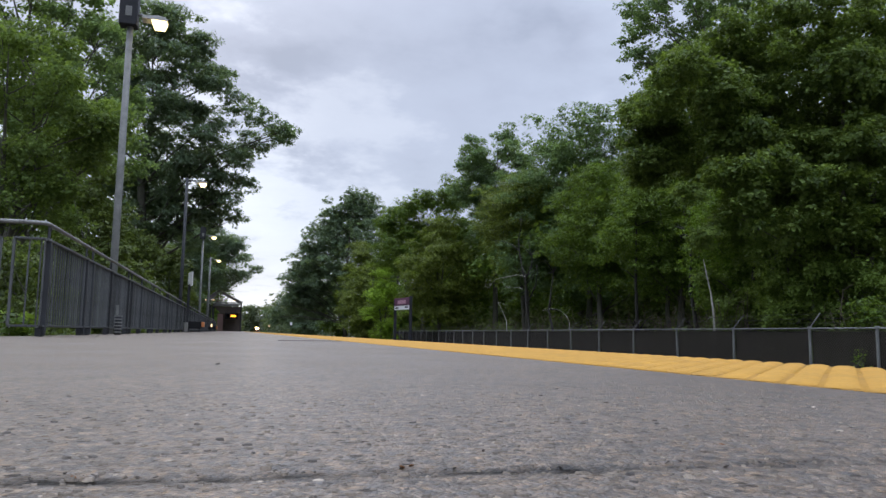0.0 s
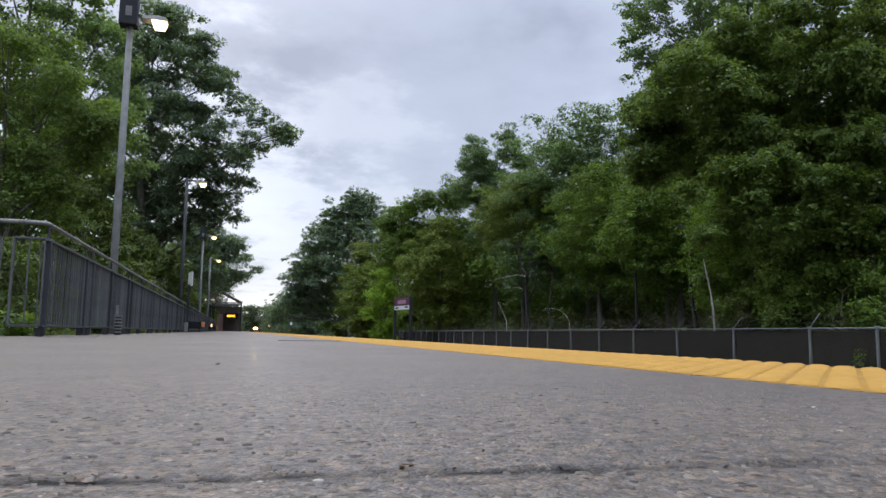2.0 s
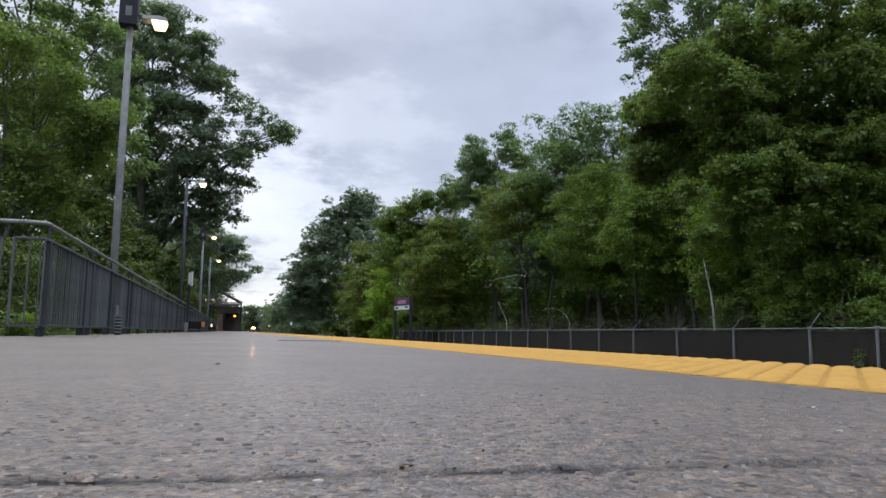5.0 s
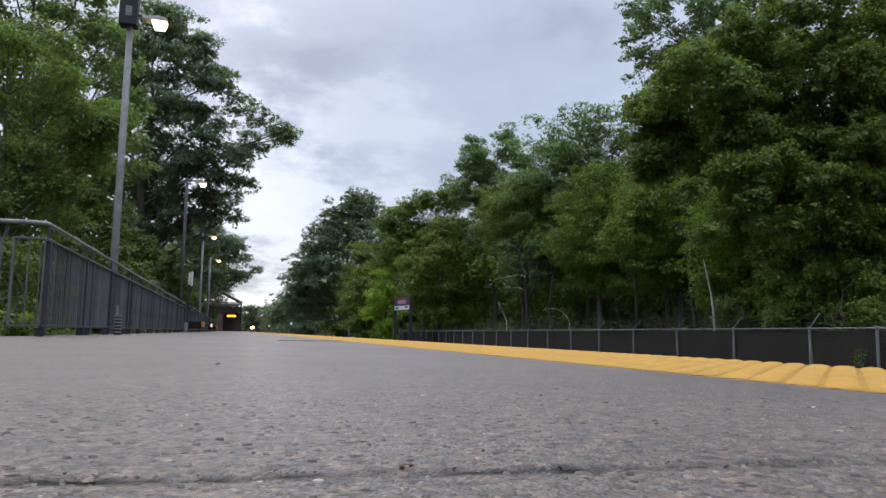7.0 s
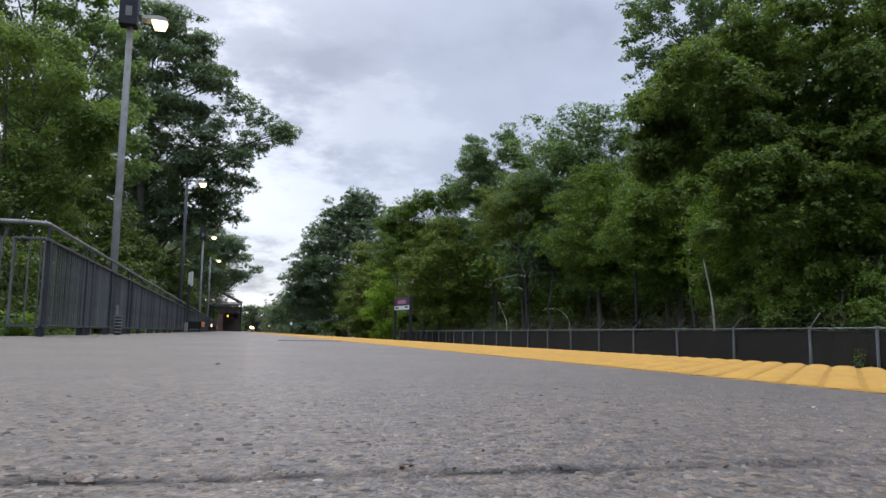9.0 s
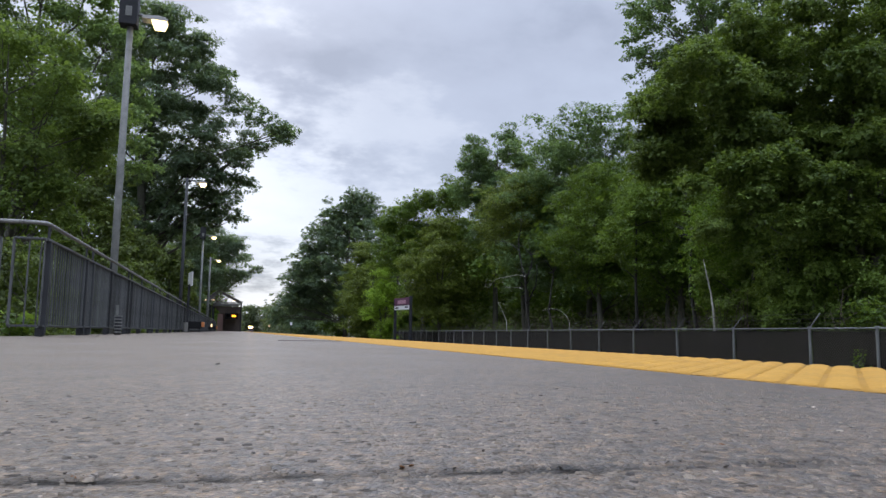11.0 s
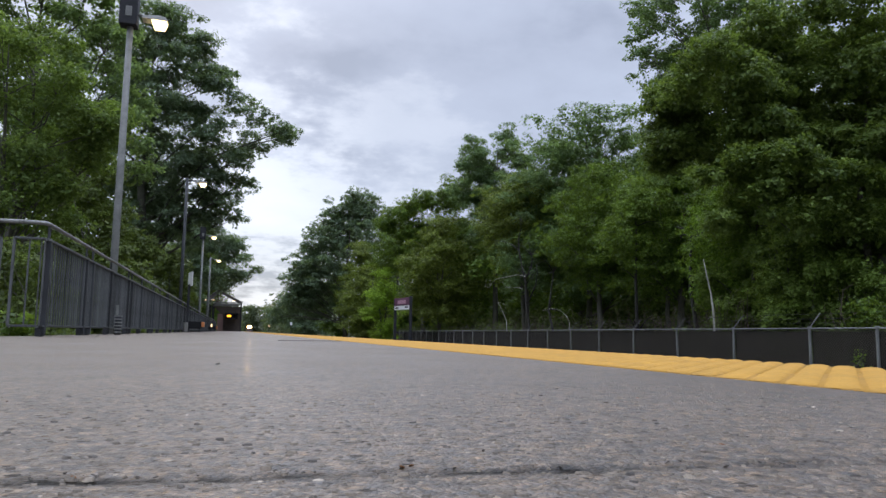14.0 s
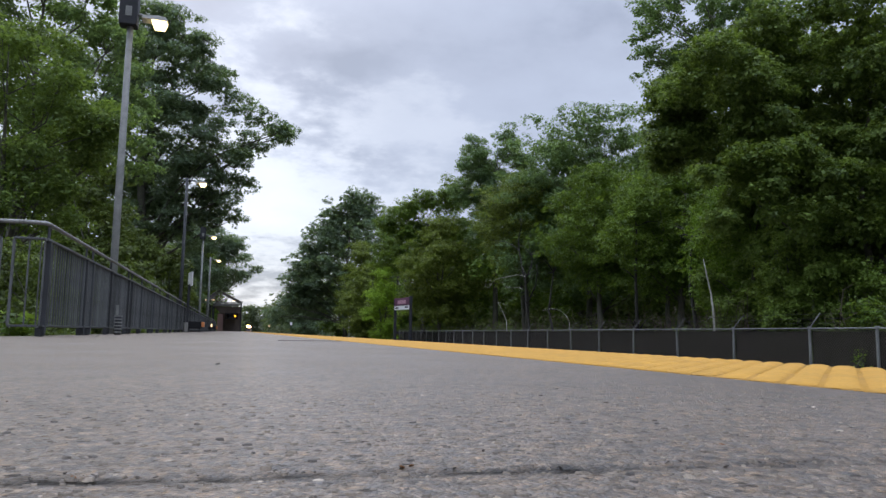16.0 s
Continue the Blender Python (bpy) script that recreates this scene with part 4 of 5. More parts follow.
LEFT = spread_blobs([(-0.9, 14.0, 0.77), (0.2, 13.8, 0.69), (1.0, 13.4, 0.43), (-0.4, 12.6, 0.72), (1.5, 13.0, 0.38), (2.0, 14.0, 0.26), (2.2, 13.2, 0.43), (1.9, 12.5, 0.47), (2.9, 13.5, 0.26), (3.2, 12.9, 0.26), (2.9, 12.4, 0.47), (0.9, 12.1, 0.43), (-0.6, 11.4, 0.72), (3.6, 12.1, 0.38), (2.6, 11.7, 0.47), (1.5, 11.3, 0.42), (3.9, 11.2, 0.42), (0.4, 10.9, 0.59), (3.2, 10.7, 0.51), (2.2, 10.5, 0.46), (-0.2, 9.9, 0.71), (1.1, 9.9, 0.59), (2.6, 9.6, 0.5), (4.1, 10.1, 0.38), (4.0, 9.3, 0.42), (1.8, 9.0, 0.58), (0.6, 8.9, 0.67), (3.2, 8.6, 0.5), (-0.2, 8.7, 0.71), (4.4, 8.5, 0.42), (1.5, 7.9, 0.66), (2.9, 7.8, 0.58), (0.3, 7.6, 0.7), (4.1, 7.7, 0.5), (-1.7, 13.0, 0.85), (-1.5, 10.7, 0.84), (-2.6, 16.1, 0.8), (-1.6, 16.0, 0.7), (-0.6, 15.8, 0.5), (0.2, 15.2, 0.45), (0.9, 14.8, 0.4), (1.4, 14.5, 0.33), (-2.3, 14.9, 0.8), (-1.2, 14.9, 0.65), (-0.2, 14.6, 0.5), (-2.7, 13.6, 0.8), (-2.6, 12.2, 0.8), (-2.7, 11.0, 0.8), (-2.6, 9.6, 0.8)], 14, 1.2, 0.75, False)
left_tree = tree(-8, 28.57, GZ, 17.5, 4.3, 34000, "left_green", 51, blobs=LEFT, size=0.14, per=7, spread=0.112, clump=0.50, fill=0.15, masses=1, sway=0.0, label="broad-leaved tree with an open crown behind the railing")
OAK = spread_blobs([(5.0, 11.9, 1.0), (4.7, 13.2, 1.5), (4.4, 10.0, 1.4), (1.3, 22.3, 1.6), (-0.5, 22.3, 1.9), (2.6, 21.6, 1.6), (1.2, 20.0, 2.2), (4.1, 19.7, 1.3), (-2.0, 20.3, 2.1), (-0.9, 18.0, 2.2), (2.8, 18.0, 2.3), (4.5, 15.2, 2.0), (1.5, 14.9, 2.2), (-1.1, 14.2, 2.2), (-2.9, 16.1, 2.2), (3.9, 12.2, 1.9), (1.3, 11.6, 2.2), (-0.9, 11.0, 2.2), (2.9, 9.2, 2.0), (0.4, 8.3, 2.2), (-2.3, 11.7, 2.1), (8.2, 15.9, 0.7), (9.0, 15.6, 0.58), (9.4, 15.3, 0.35), (6.3, 16.9, 0.9), (4.9, 18.4, 1.0), (3.8, 21.1, 0.7), (7.2, 14.9, 0.8), (7.1, 13.4, 0.75), (6.2, 13.9, 0.9), (6.5, 12.0, 0.8), (5.7, 10.7, 0.9), (5.9, 9.6, 0.7), (2.1, 23.1, 0.75)], 7, 2.2, 0.85, False)
tree(-6.6, 52.31, GZ, 25.0, 7.8, 135000, "oak", 52, blobs=OAK, size=0.17, per=7, spread=0.105, clump=0.81, masses=2, label="tall dark oak with a spreading irregular crown", r0=0.42, sway=0.25, fill=0.12)
OVER = spread_blobs([(2.8, 10.9, 1.0), (4.0, 8.8, 0.8), (2.0, 9.9, 1.4), (0.4, 11.1, 1.8), (-1.4, 11.7, 2.1), (2.7, 7.6, 1.0), (0.8, 7.5, 1.8), (-1.6, 8.1, 2.3), (-3.5, 10.0, 2.2)], 9, 1.4)
tree(-3.1, 78.47, GZ, 12.8, 4.6, 50000, "oak", 53, blobs=OVER, size=0.17, per=7, spread=0.124, clump=0.77, fill=0.2)
tree(-6.5, 106.3, GZ, 17.0, 5.0, 22000, "green", 58, base=0.05, size=0.28, per=7, spread=0.161, clump=1.26, nblob=22)
tree(-5.5, 145.76, GZ, 18.0, 5.5, 22000, "green", 54, base=0.03, size=0.30, per=7, spread=0.174, clump=1.40, nblob=22)
tree(-5.6, 64.76, GZ, 9.0, 3.0, 16000, "shade", 73, base=0.02, size=0.20, per=7, spread=0.124, clump=0.84, nblob=20)
tree(-5.8, 44.5, GZ, 7.5, 2.4, 16000, "shade", 74, base=0.02, size=0.17, per=7, spread=0.105, clump=0.70, nblob=18)
tree(-6.2, 87.21, GZ, 9.5, 3.2, 14000, "oak", 75, base=0.02, size=0.24, per=7, spread=0.136, clump=0.98, nblob=18)
tree(-10.5, 39.61, GZ, 15.0, 4.8, 28000, "green", 55, base=0.05, size=0.20, per=7, spread=0.124, clump=0.98, nblob=20)
tree(-3.9, 13.73, GZ, 3.2, 1.3, 14000, "shade", 56, base=0.10, size=0.07, per=8, spread=0.068, clump=0.31, stems=3, nblob=12, category="shrub", name="shrub", label="leafy shrub growing behind the railing")
tree(-4.6, 25.48, GZ, 7.0, 2.0, 18000, "shade", 57, base=0.06, size=0.13, per=8, spread=0.105, clump=0.48, stems=3, nblob=14, category="shrub", name="shrub", label="leafy shrub growing behind the railing")


tree(13.45, 12.75, GZ, 2.75, 0.42, 210, "green", 76, base=0.74, size=0.09, per=6, spread=0.08, clump=0.20, nblob=9, stems=3, r0=0.012, name="shrub", category="shrub", label="thin leafy shrub hanging over the fence top")
tree(13.1, 12.63, GZ, 1.62, 0.08, 16, "bright", 70, base=0.74, size=0.055, per=3, spread=0.07, clump=0.16, nblob=3, stems=2, r0=0.008, name="vine", category="vine", label="small leafy vine climbing the chain-link fence")


tree(-2.55, 8.33, -0.35, 0.62, 0.30, 420, "bright", 71, base=0.25, size=0.07, per=6, spread=0.07, clump=0.14, nblob=7, stems=3, r0=0.006, name="weed", category="weed", label="low leafy weed at the foot of the railing")
tree(-2.15, 8.25, -0.35, 0.52, 0.22, 260, "green", 72, base=0.25, size=0.07, per=6, spread=0.07, clump=0.14, nblob=6, stems=3, r0=0.006, name="weed", category="weed", label="low leafy weed at the foot of the railing")


def undergrowth(name, label, mat, count, leaf, seed, place):
    """A band of low bushes too dense to tell apart."""
    rng = np.random.default_rng(seed)
    blobs = [place(rng) for _ in range(count)]
    P, O = blob_points(blobs, int(len(blobs) * leaf[0] / 7), rng, 0.25, 0.25, leaf[2])
    me = leaf_mesh(name, P, O, 7, leaf[1], leaf[1] * 1.1, rng, M[mat], simple=True)
    tagged(link_mesh(name, me, None), label, "undergrowth", kind="stuff")


def by_fence(rng):
    y = 5.5 + 130 * rng.random() ** 1.5
    return (fence_x(y) + (rng.uniform(2.0, 5.0) if y < 23 else rng.uniform(4.0, 8.5)), y, GZ + rng.uniform(0.4, 2.2), rng.uniform(0.8, 1.5), 0.85)


def deep_right(rng):
    y = rng.uniform(4, 170)
    return (rng.uniform(28, 44), y, GZ + rng.uniform(1.0, 7.5), rng.uniform(2.2, 3.4), 0.9)


def mid_right(rng):
    y = 4.5 + 131 * rng.random() ** 1.3
    return (fence_x(y) + rng.uniform(8.0, 13.0), y, GZ + rng.uniform(0.3, 4.0), rng.uniform(1.4, 2.2), 0.9)


def by_railing(rng):
    y = 17 + 115 * rng.random() ** 1.3
    return (railing_x(y) - rng.uniform(1.8, 5.0), y, GZ + rng.uniform(0.3, 1.9), rng.uniform(0.7, 1.2), 0.85)


def deep_left(rng):
    y = rng.uniform(8, 146)
    return (rng.uniform(-26, -13), y, GZ + rng.uniform(1.0, 8.0), rng.uniform(2.2, 3.4), 0.9)


# leaf layer added behind the trees to keep skylight off the undergrowth
def sky_block_right(rng):
    y = rng.uniform(2, 148)
    return (rng.uniform(25, 46), y, GZ + rng.uniform(8.5, 12.0), rng.uniform(2.4, 3.6), 0.6)


# the same added sky-blocking layer on the railing side
def sky_block_left(rng):
    y = rng.uniform(4, 124)
    return (rng.uniform(-27, -9.5), y, GZ + rng.uniform(8.5, 12.5), rng.uniform(2.2, 3.4), 0.6)


undergrowth("woods", "added leaf layer blocking overhead sky beyond the fence", "green", 150, (170, 0.66, 1.5), 65, sky_block_right)
undergrowth("woods", "added leaf layer blocking overhead sky behind the railing", "green", 38, (170, 0.66, 1.5), 66, sky_block_left)
# added layer hidden by the fence trees, shading the ground below
def sky_block_mid(rng):
    y = rng.uniform(28.5, 86)
    return (fence_x(y) + rng.uniform(3.5, 11.0), y, GZ + rng.uniform(6.8, 9.0), rng.uniform(1.6, 2.3), 0.6)


undergrowth("woods", "added leaf layer blocking overhead sky along the fence", "green", 60, (220, 0.36, 0.9), 68, sky_block_mid)
undergrowth("undergrowth", "dense dark green undergrowth behind the fence", "shade", 130, (420, 0.15, 0.40), 61, by_fence)
undergrowth("undergrowth", "dark green bushes deep in the woods", "shade", 165, (240, 0.32, 0.8), 67, mid_right)
undergrowth("undergrowth", "dark green woodland behind the trees", "green", 190, (140, 0.62, 1.1), 62, deep_right)
undergrowth("undergrowth", "green undergrowth behind the platform railing", "shade", 90, (340, 0.18, 0.4), 63, by_railing)
undergrowth("undergrowth", "dark green woodland behind the trees", "oak", 90, (140, 0.58, 1.0), 64, deep_left)


def far_woods():
    rng = np.random.default_rng(77)
    blobs = []
    for i in range(190):
        if i < 85:
            y, x, levels = rng.uniform(738, 790), rng.uniform(-15, 75), 4
        else:
            y, levels = rng.uniform(270, 732), 3
            x = track_x(y) + (rng.uniform(13, 60) if rng.random() < 0.5 else -rng.uniform(14, 60))
        r = rng.uniform(4, 7)
        for k in range(levels):
            blobs.append((x + rng.uniform(-3, 3), y + rng.uniform(-3, 3), GZ + 3 + k * (rng.uniform(5.4, 7.2) if levels == 4 else rng.uniform(4.6, 6.6)), r * (1 - 0.13 * k), 0.8))
    P, O = blob_points(blobs, 7000, rng, 0.2, 0.2, 4.2)
    me = leaf_mesh("woods", P, O, 7, 1.0, 1.9, rng, M["distant"], simple=True)
    tagged(link_mesh("woods", me, None), "distant green woods where the track bends", "woods", kind="stuff")


far_woods()


# ---- train ----
def train():
    tr = thing("train", "dark commuter train front with bright warm headlights", "train", pose(0, 0, 0))
    bm = bmesh.new()
    prism(bm, [(-1.5, -1.0 - 0.25), (-1.55, 1.6), (-1.35, 2.75), (-0.8, 3.1), (0.8, 3.1), (1.35, 2.75), (1.55, 1.6), (1.5, -1.25)], 0.0, 25.0)
    part("body", bm, M["train"], tr)
    for x in (-0.8, 0.8):
        bm = bmesh.new()
        box(bm, (1.0, 0.06, 0.7), (x, -0.02, 1.6), None, 0.05)
        part("cab_window", bm, M["glass"], tr)
    for x, z in ((-0.52, 2.6), (0.52, 2.6), (-1.1, 0.7), (1.1, 0.7)):
        bm = bmesh.new()
        tube(bm, [(x, -0.12, z), (x, -0.02, z)], 0.42 if z > 2 else 0.10, 14)
        lens = part("headlight" if z > 2 else "ditch_light", bm, M["headlight"] if z > 2 else M["marker"], tr, "glowing warm white headlight")
        # headlights are oversized and get a glowing ring to imitate bloom
        if z > 2:
            bm = bmesh.new()
            tube(bm, [(x, -0.08, z), (x, -0.01, z)], 0.66, 18)
            part("reflector", bm, M["reflector"], lens, "warm glowing ring added for the headlight's bloom")
    return tr


train_thing = train()


# ---- shelter at the far end ----
def shelter():
    y = 89.8
    sh = thing("platform_shelter", "dark platform shelter with a gabled open-truss roof", "shelter", pose(0, y, 0))
    for x in (-3.3, -2.9, 0.35):
        for dy in (0.0, 5.0):
            bm = bmesh.new()
            box(bm, (0.14, 0.14, 3.3), (x, dy, 1.65), None, 0.01)
            part("post", bm, M["dark"], sh)
    for dy in (0.0, 5.0):
        bm = bmesh.new()
        box(bm, (4.1, 0.20, 0.14), (-1.6, dy, 3.40), None, 0.01)
        part("beam", bm, M["fence"], sh)
    ridge, eave_l, eave_r = (-2.3, 4.90), (-3.85, 3.62), (0.45, 3.48)
    for e in (eave_l, eave_r):
        for dy in (-0.4, 0.9, 2.2, 3.5, 4.8, 6.1):
            bm = bmesh.new()
            tube(bm, [(ridge[0], dy, ridge[1]), (e[0], dy, e[1])], 0.06, 6)
            part("rafter", bm, M["roof"], sh)
        for k in range(1, 6):
            bm = bmesh.new()
            q = k / 5.0
            box(bm, (0.09, 6.8, 0.05), (ridge[0] + (e[0] - ridge[0]) * q, 2.85, ridge[1] + (e[1] - ridge[1]) * q + 0.08), None, 0.006)
            part("purlin", bm, M["fence"], sh)
        bm = bmesh.new()
        mid = (ridge[0] * 0.45 + e[0] * 0.55, ridge[1] * 0.45 + e[1] * 0.55)
        tube(bm, [(ridge[0], -0.4, 3.45), (mid[0], -0.4, mid[1])], 0.05, 6)
        part("brace", bm, M["timber"], sh)
    bm = bmesh.new()
    box(bm, (0.22, 6.9, 0.16), (ridge[0], 2.85, ridge[1] + 0.10), None, 0.02)
    part("ridge_cap", bm, M["dark"], sh)
    bm = bmesh.new()
    tube(bm, [(ridge[0], -0.4, 3.4), (ridge[0], -0.4, ridge[1] + 0.05)], 0.06, 6)
    part("king_post", bm, M["timber"], sh)
    bm = bmesh.new()
    prism(bm, [(-3.0, 3.28), (-2.2, 3.22), (-0.9, 3.24), (0.1, 3.32), (0.1, 3.02), (-2.95, 2.98)], 0.25, 0.40)
    part("fascia", bm, M["fence"], sh, "light grey curved fascia board")
    bm = bmesh.new()
    prism(bm, [(-2.85, 2.97), (0.4, 2.97), (0.4, 2.15), (-2.0, 2.15)], 0.45, 5.0)
    part("canopy", bm, M["timber"], sh, "dark sloping canopy under the roof")
    bm = bmesh.new()
    box(bm, (0.66, 0.10, 2.05), (-1.98, 0.6, 1.04), None, 0.01)
    part("wall_panel", bm, M["pink"], sh, "reddish end wall panel")
    # added sheet standing for the dim see-through space behind the sign
    bm = bmesh.new()
    box(bm, (2.9, 0.10, 2.2), (-0.95, 3.2, 1.1), None, 0.01)
    part("back_panel", bm, M["timber"], sh, "dark sheet added for the dim space behind the sign")
    for x in (-3.75, -2.9, -0.55):
        bm = bmesh.new()
        box(bm, (0.24, 0.12, 0.08), (x, -0.5, 3.66 if x < -1 else 3.58), None, 0.01)
        part("light_fitting", bm, M["marker"], sh, "small lit roof light")
    return sh


shelter()


def led_sign():
    """A display whose amber text runs round on a drum behind the window."""
    sg = thing("led_sign", "black electronic sign with running amber text under the shelter roof", "sign", pose(-0.72, 89.5, 1.83))
    bm = bmesh.new()
    for size, at in (((1.44, 1.2, 0.10), (0, 0.5, 0.29)), ((1.44, 1.2, 0.10), (0, 0.5, -0.29)), ((0.10, 1.2, 0.48), (-0.67, 0.5, 0)), ((0.10, 1.2, 0.48), (0.67, 0.5, 0)), ((1.44, 0.06, 0.68), (0, 1.13, 0))):
        box(bm, size, at)
    part("housing", bm, M["black"], sg)
    for x in (-0.4, 0.4):
        bm = bmesh.new()
        tube(bm, [(x, 0.35, 0.28), (x, 0.35, 0.75)], 0.03, 6)
        part("hanger", bm, M["dark"], sg)
    bm = bmesh.new()
    tube(bm, [(0, 0, -0.22), (0, 0, 0.22)], 0.50, 32)
    me = bpy.data.meshes.new("text_drum")
    bm.to_mesh(me)
    bm.free()
    me.materials.append(M["black"])
    drum = link_mesh("text_drum", me, None, sg)
    # a bar of unreadable amber text over part of the drum
    bm = bmesh.new()
    n = 30
    for k in range(n):
        a = radians(-90 - 95 + 190 * (k + 0.5) / n)
        if k % 6 == 5:
            continue
        box(bm, (0.018, 0.085, 0.22), (0.506 * math.cos(a), 0.506 * math.sin(a), 0), Matrix.Rotation(a, 3, "Z"))
    part("text_bar", bm, M["amber"], drum, "bar of glowing amber text")
    holder = Matrix.Translation((0, 0.52, 0))
    drum.matrix_parent_inverse = holder
    return drum


text_drum = led_sign()


# ---- signs, bollard and boxes ----
def station_sign():
    sg = thing("station_sign", "purple and white station name sign on two dark posts", "sign", pose(9.0, 40.13, -1.75, 0, 0, -80.5))
    w, z = 2.32, 1.84
    for x, top in ((-w / 2, 1.98), (w / 2, 2.05)):
        bm = bmesh.new()
        box(bm, (0.14, 0.14, z + top), (x, 0.05, (z + top) / 2), None, 0.01)
        part("post", bm, M["dark"], sg)
    bm = bmesh.new()
    box(bm, (w - 0.1, 0.06, 0.44), (0, 0, z + 1.78), None, 0.006)
    p = part("name_panel", bm, M["purple"], sg, "dark purple name panel")
    bm = bmesh.new()
    for k in range(6):
        box(bm, (0.16, 0.012, 0.20), (-0.52 + k * 0.205, -0.034, z + 1.76))
    part("text_bars", bm, M["pinkbar"], p)
    bm = bmesh.new()
    box(bm, (w - 0.1, 0.06, 0.22), (0, 0, z + 1.43), None, 0.006)
    p = part("white_panel", bm, M["white"], sg, "white line panel")
    bm = bmesh.new()
    box(bm, (0.42, 0.012, 0.08), (-0.70, -0.034, z + 1.43))
    box(bm, (0.42, 0.012, 0.08), (0.70, -0.034, z + 1.45))
    part("text_bars", bm, M["black"], p)


station_sign()


def post_sign():
    sg = thing("post_sign", "small white sign on a dark steel post beside the railing", "sign", pose(-1.80, 27.97, -0.006, 0, 0, 17))
    bm = bmesh.new()
    box(bm, (0.075, 0.075, 1.75), (0.03, 0, 0.875), None, 0.006)
    part("post", bm, M["dark"], sg)
    bm = bmesh.new()
    box(bm, (0.15, 0.15, 0.36), (-0.02, 0, 0.18), None, 0.02)
    part("base", bm, M["concrete"], sg, "pale concrete base")
    bm = bmesh.new()
    box(bm, (0.03, 0.60, 0.52), (0.07, 0.0, 1.95), None, 0.004)
    part("panel", bm, M["white"], sg, "white enamel panel")


post_sign()


def litter_bin(x, y, w, h, lab):
    b = thing("platform_bench", lab, "bench", pose(x, y, x * SLOPE))
    bm = bmesh.new()
    box(bm, (w, 0.5, h), (0, 0, 0.14 + h / 2), None, 0.015)
    part("seat_box", bm, M["black"], b)
    bm = bmesh.new()
    box(bm, (0.10, 0.46, h * 0.7), (w / 2 + 0.035, -0.03, 0.16 + h / 2), None, 0.015)
    part("end_panel", bm, M["orange"], b, "orange end panel")
    for dx in (-w * 0.35, w * 0.35):
        bm = bmesh.new()
        box(bm, (0.05, 0.4, 0.15), (dx, 0, 0.075))
        part("leg", bm, M["dark"], b)


litter_bin(-1.55, 28.55, 0.56, 0.27, "low black bench with an orange end panel by the railing")
litter_bin(-1.62, 51.6, 0.5, 0.24, "low black bench with an orange end panel by the railing")


def bollard():
    b = thing("bollard", "short ringed grey bollard standing beside the railing", "bollard", pose(-1.62, 11.05, -0.006))
    bm = bmesh.new()
    tube(bm, [(0, 0, 0), (0, 0, 0.28)], 0.045, 12)
    part("body", bm, M["dark"], b, smooth=True)
    for k in range(6):
        bm = bmesh.new()
        tube(bm, [(0, 0, 0.03 + k * 0.045), (0, 0, 0.048 + k * 0.045)], 0.052, 12)
        part("ring", bm, M["fence"], b)
    bm = bmesh.new()
    tube(bm, [(-0.02, 0, 0.28), (-0.02, 0, 0.42)], 0.02, 8)
    part("stub", bm, M["pole"], b, "pale upright stub")


bollard()


def marker_light(x, y, z, lab):
    b = thing("marker_light", lab, "light", pose(x, y, 0.0))
    bm = bmesh.new()
    tube(bm, [(0, 0, 0.0), (0, 0, z - 0.12)], 0.035, 8)
    part("post", bm, M["dark"], b)
    bm = bmesh.new()
    tube(bm, [(0, 0, z - 0.10), (0, 0, z + 0.02), (0, 0, z + 0.08)], [0.045, 0.05, 0.03], 10)
    part("lens", bm, M["marker"], b, "glowing warm lens")


marker_light(-1.60, 48.9, 0.41, "low warm marker light on the platform")


def trackside(name, x, y, z, size, mat, lab, cat):
    t = thing(name, lab, cat, pose(x, y, -1.75))
    h = z + 1.75
    bm = bmesh.new()
    tube(bm, [(0, 0, 0), (0, 0, h)], 0.05, 6)
    part("post", bm, M["dark"], t)
    bm = bmesh.new()
    box(bm, (size, 0.06, size * 1.25), (0, -0.06, h), None, 0.01)
    part("panel", bm, M[mat], t)


trackside("trackside_sign", 8.2, 116.5, 1.33, 0.34, "white", "small white sign on a post beside the track", "sign")
trackside("dwarf_signal", 5.2, 126.4, 1.0, 0.26, "faint", "low signal with a faint warm lens between the tracks", "signal")


# ---- dead wood and brush at the fence ----
def dead_tree(x, y, pts, r, label, seed, twigs=0, bark="pale_bark", boughs=()):
    rng = random.Random(seed)
    t = thing("dead_branch", label, "dead wood", pose(x, y, GZ))
    bm = bmesh.new()
    tube(bm, pts, [r * (1 - 0.7 * k / (len(pts) - 1)) for k in range(len(pts))], 6)
    for _ in range(twigs):
        p = Vector(pts[rng.randrange(1, len(pts))])
        e = p + Vector((rng.uniform(-0.7, 0.7), rng.uniform(-0.9, 0.9), rng.uniform(-0.2, 0.8)))
        tube(bm, [p, p.lerp(e, 0.5) + Vector((0, 0, 0.08)), e], [r * 0.35, r * 0.22, 0.006], 4)
    part("stem", bm, M[bark], t, smooth=True)
    for way, thick, skin in boughs:
        bm = bmesh.new()
        tube(bm, way, [thick * (1 - 0.75 * k / (len(way) - 1)) for k in range(len(way))], 6)
        for _ in range(7):
            p = Vector(rng.choice(way[1:]))
            e = p + Vector((rng.uniform(-0.4, 0.4), rng.uniform(-0.7, 0.7), rng.uniform(-0.5, 0.6)))
            tube(bm, [p, p.lerp(e, 0.5) + Vector((0, 0, 0.06)), e], [thick * 0.3, thick * 0.2, 0.005], 4)
        part("bough", bm, M[skin], t, smooth=True)


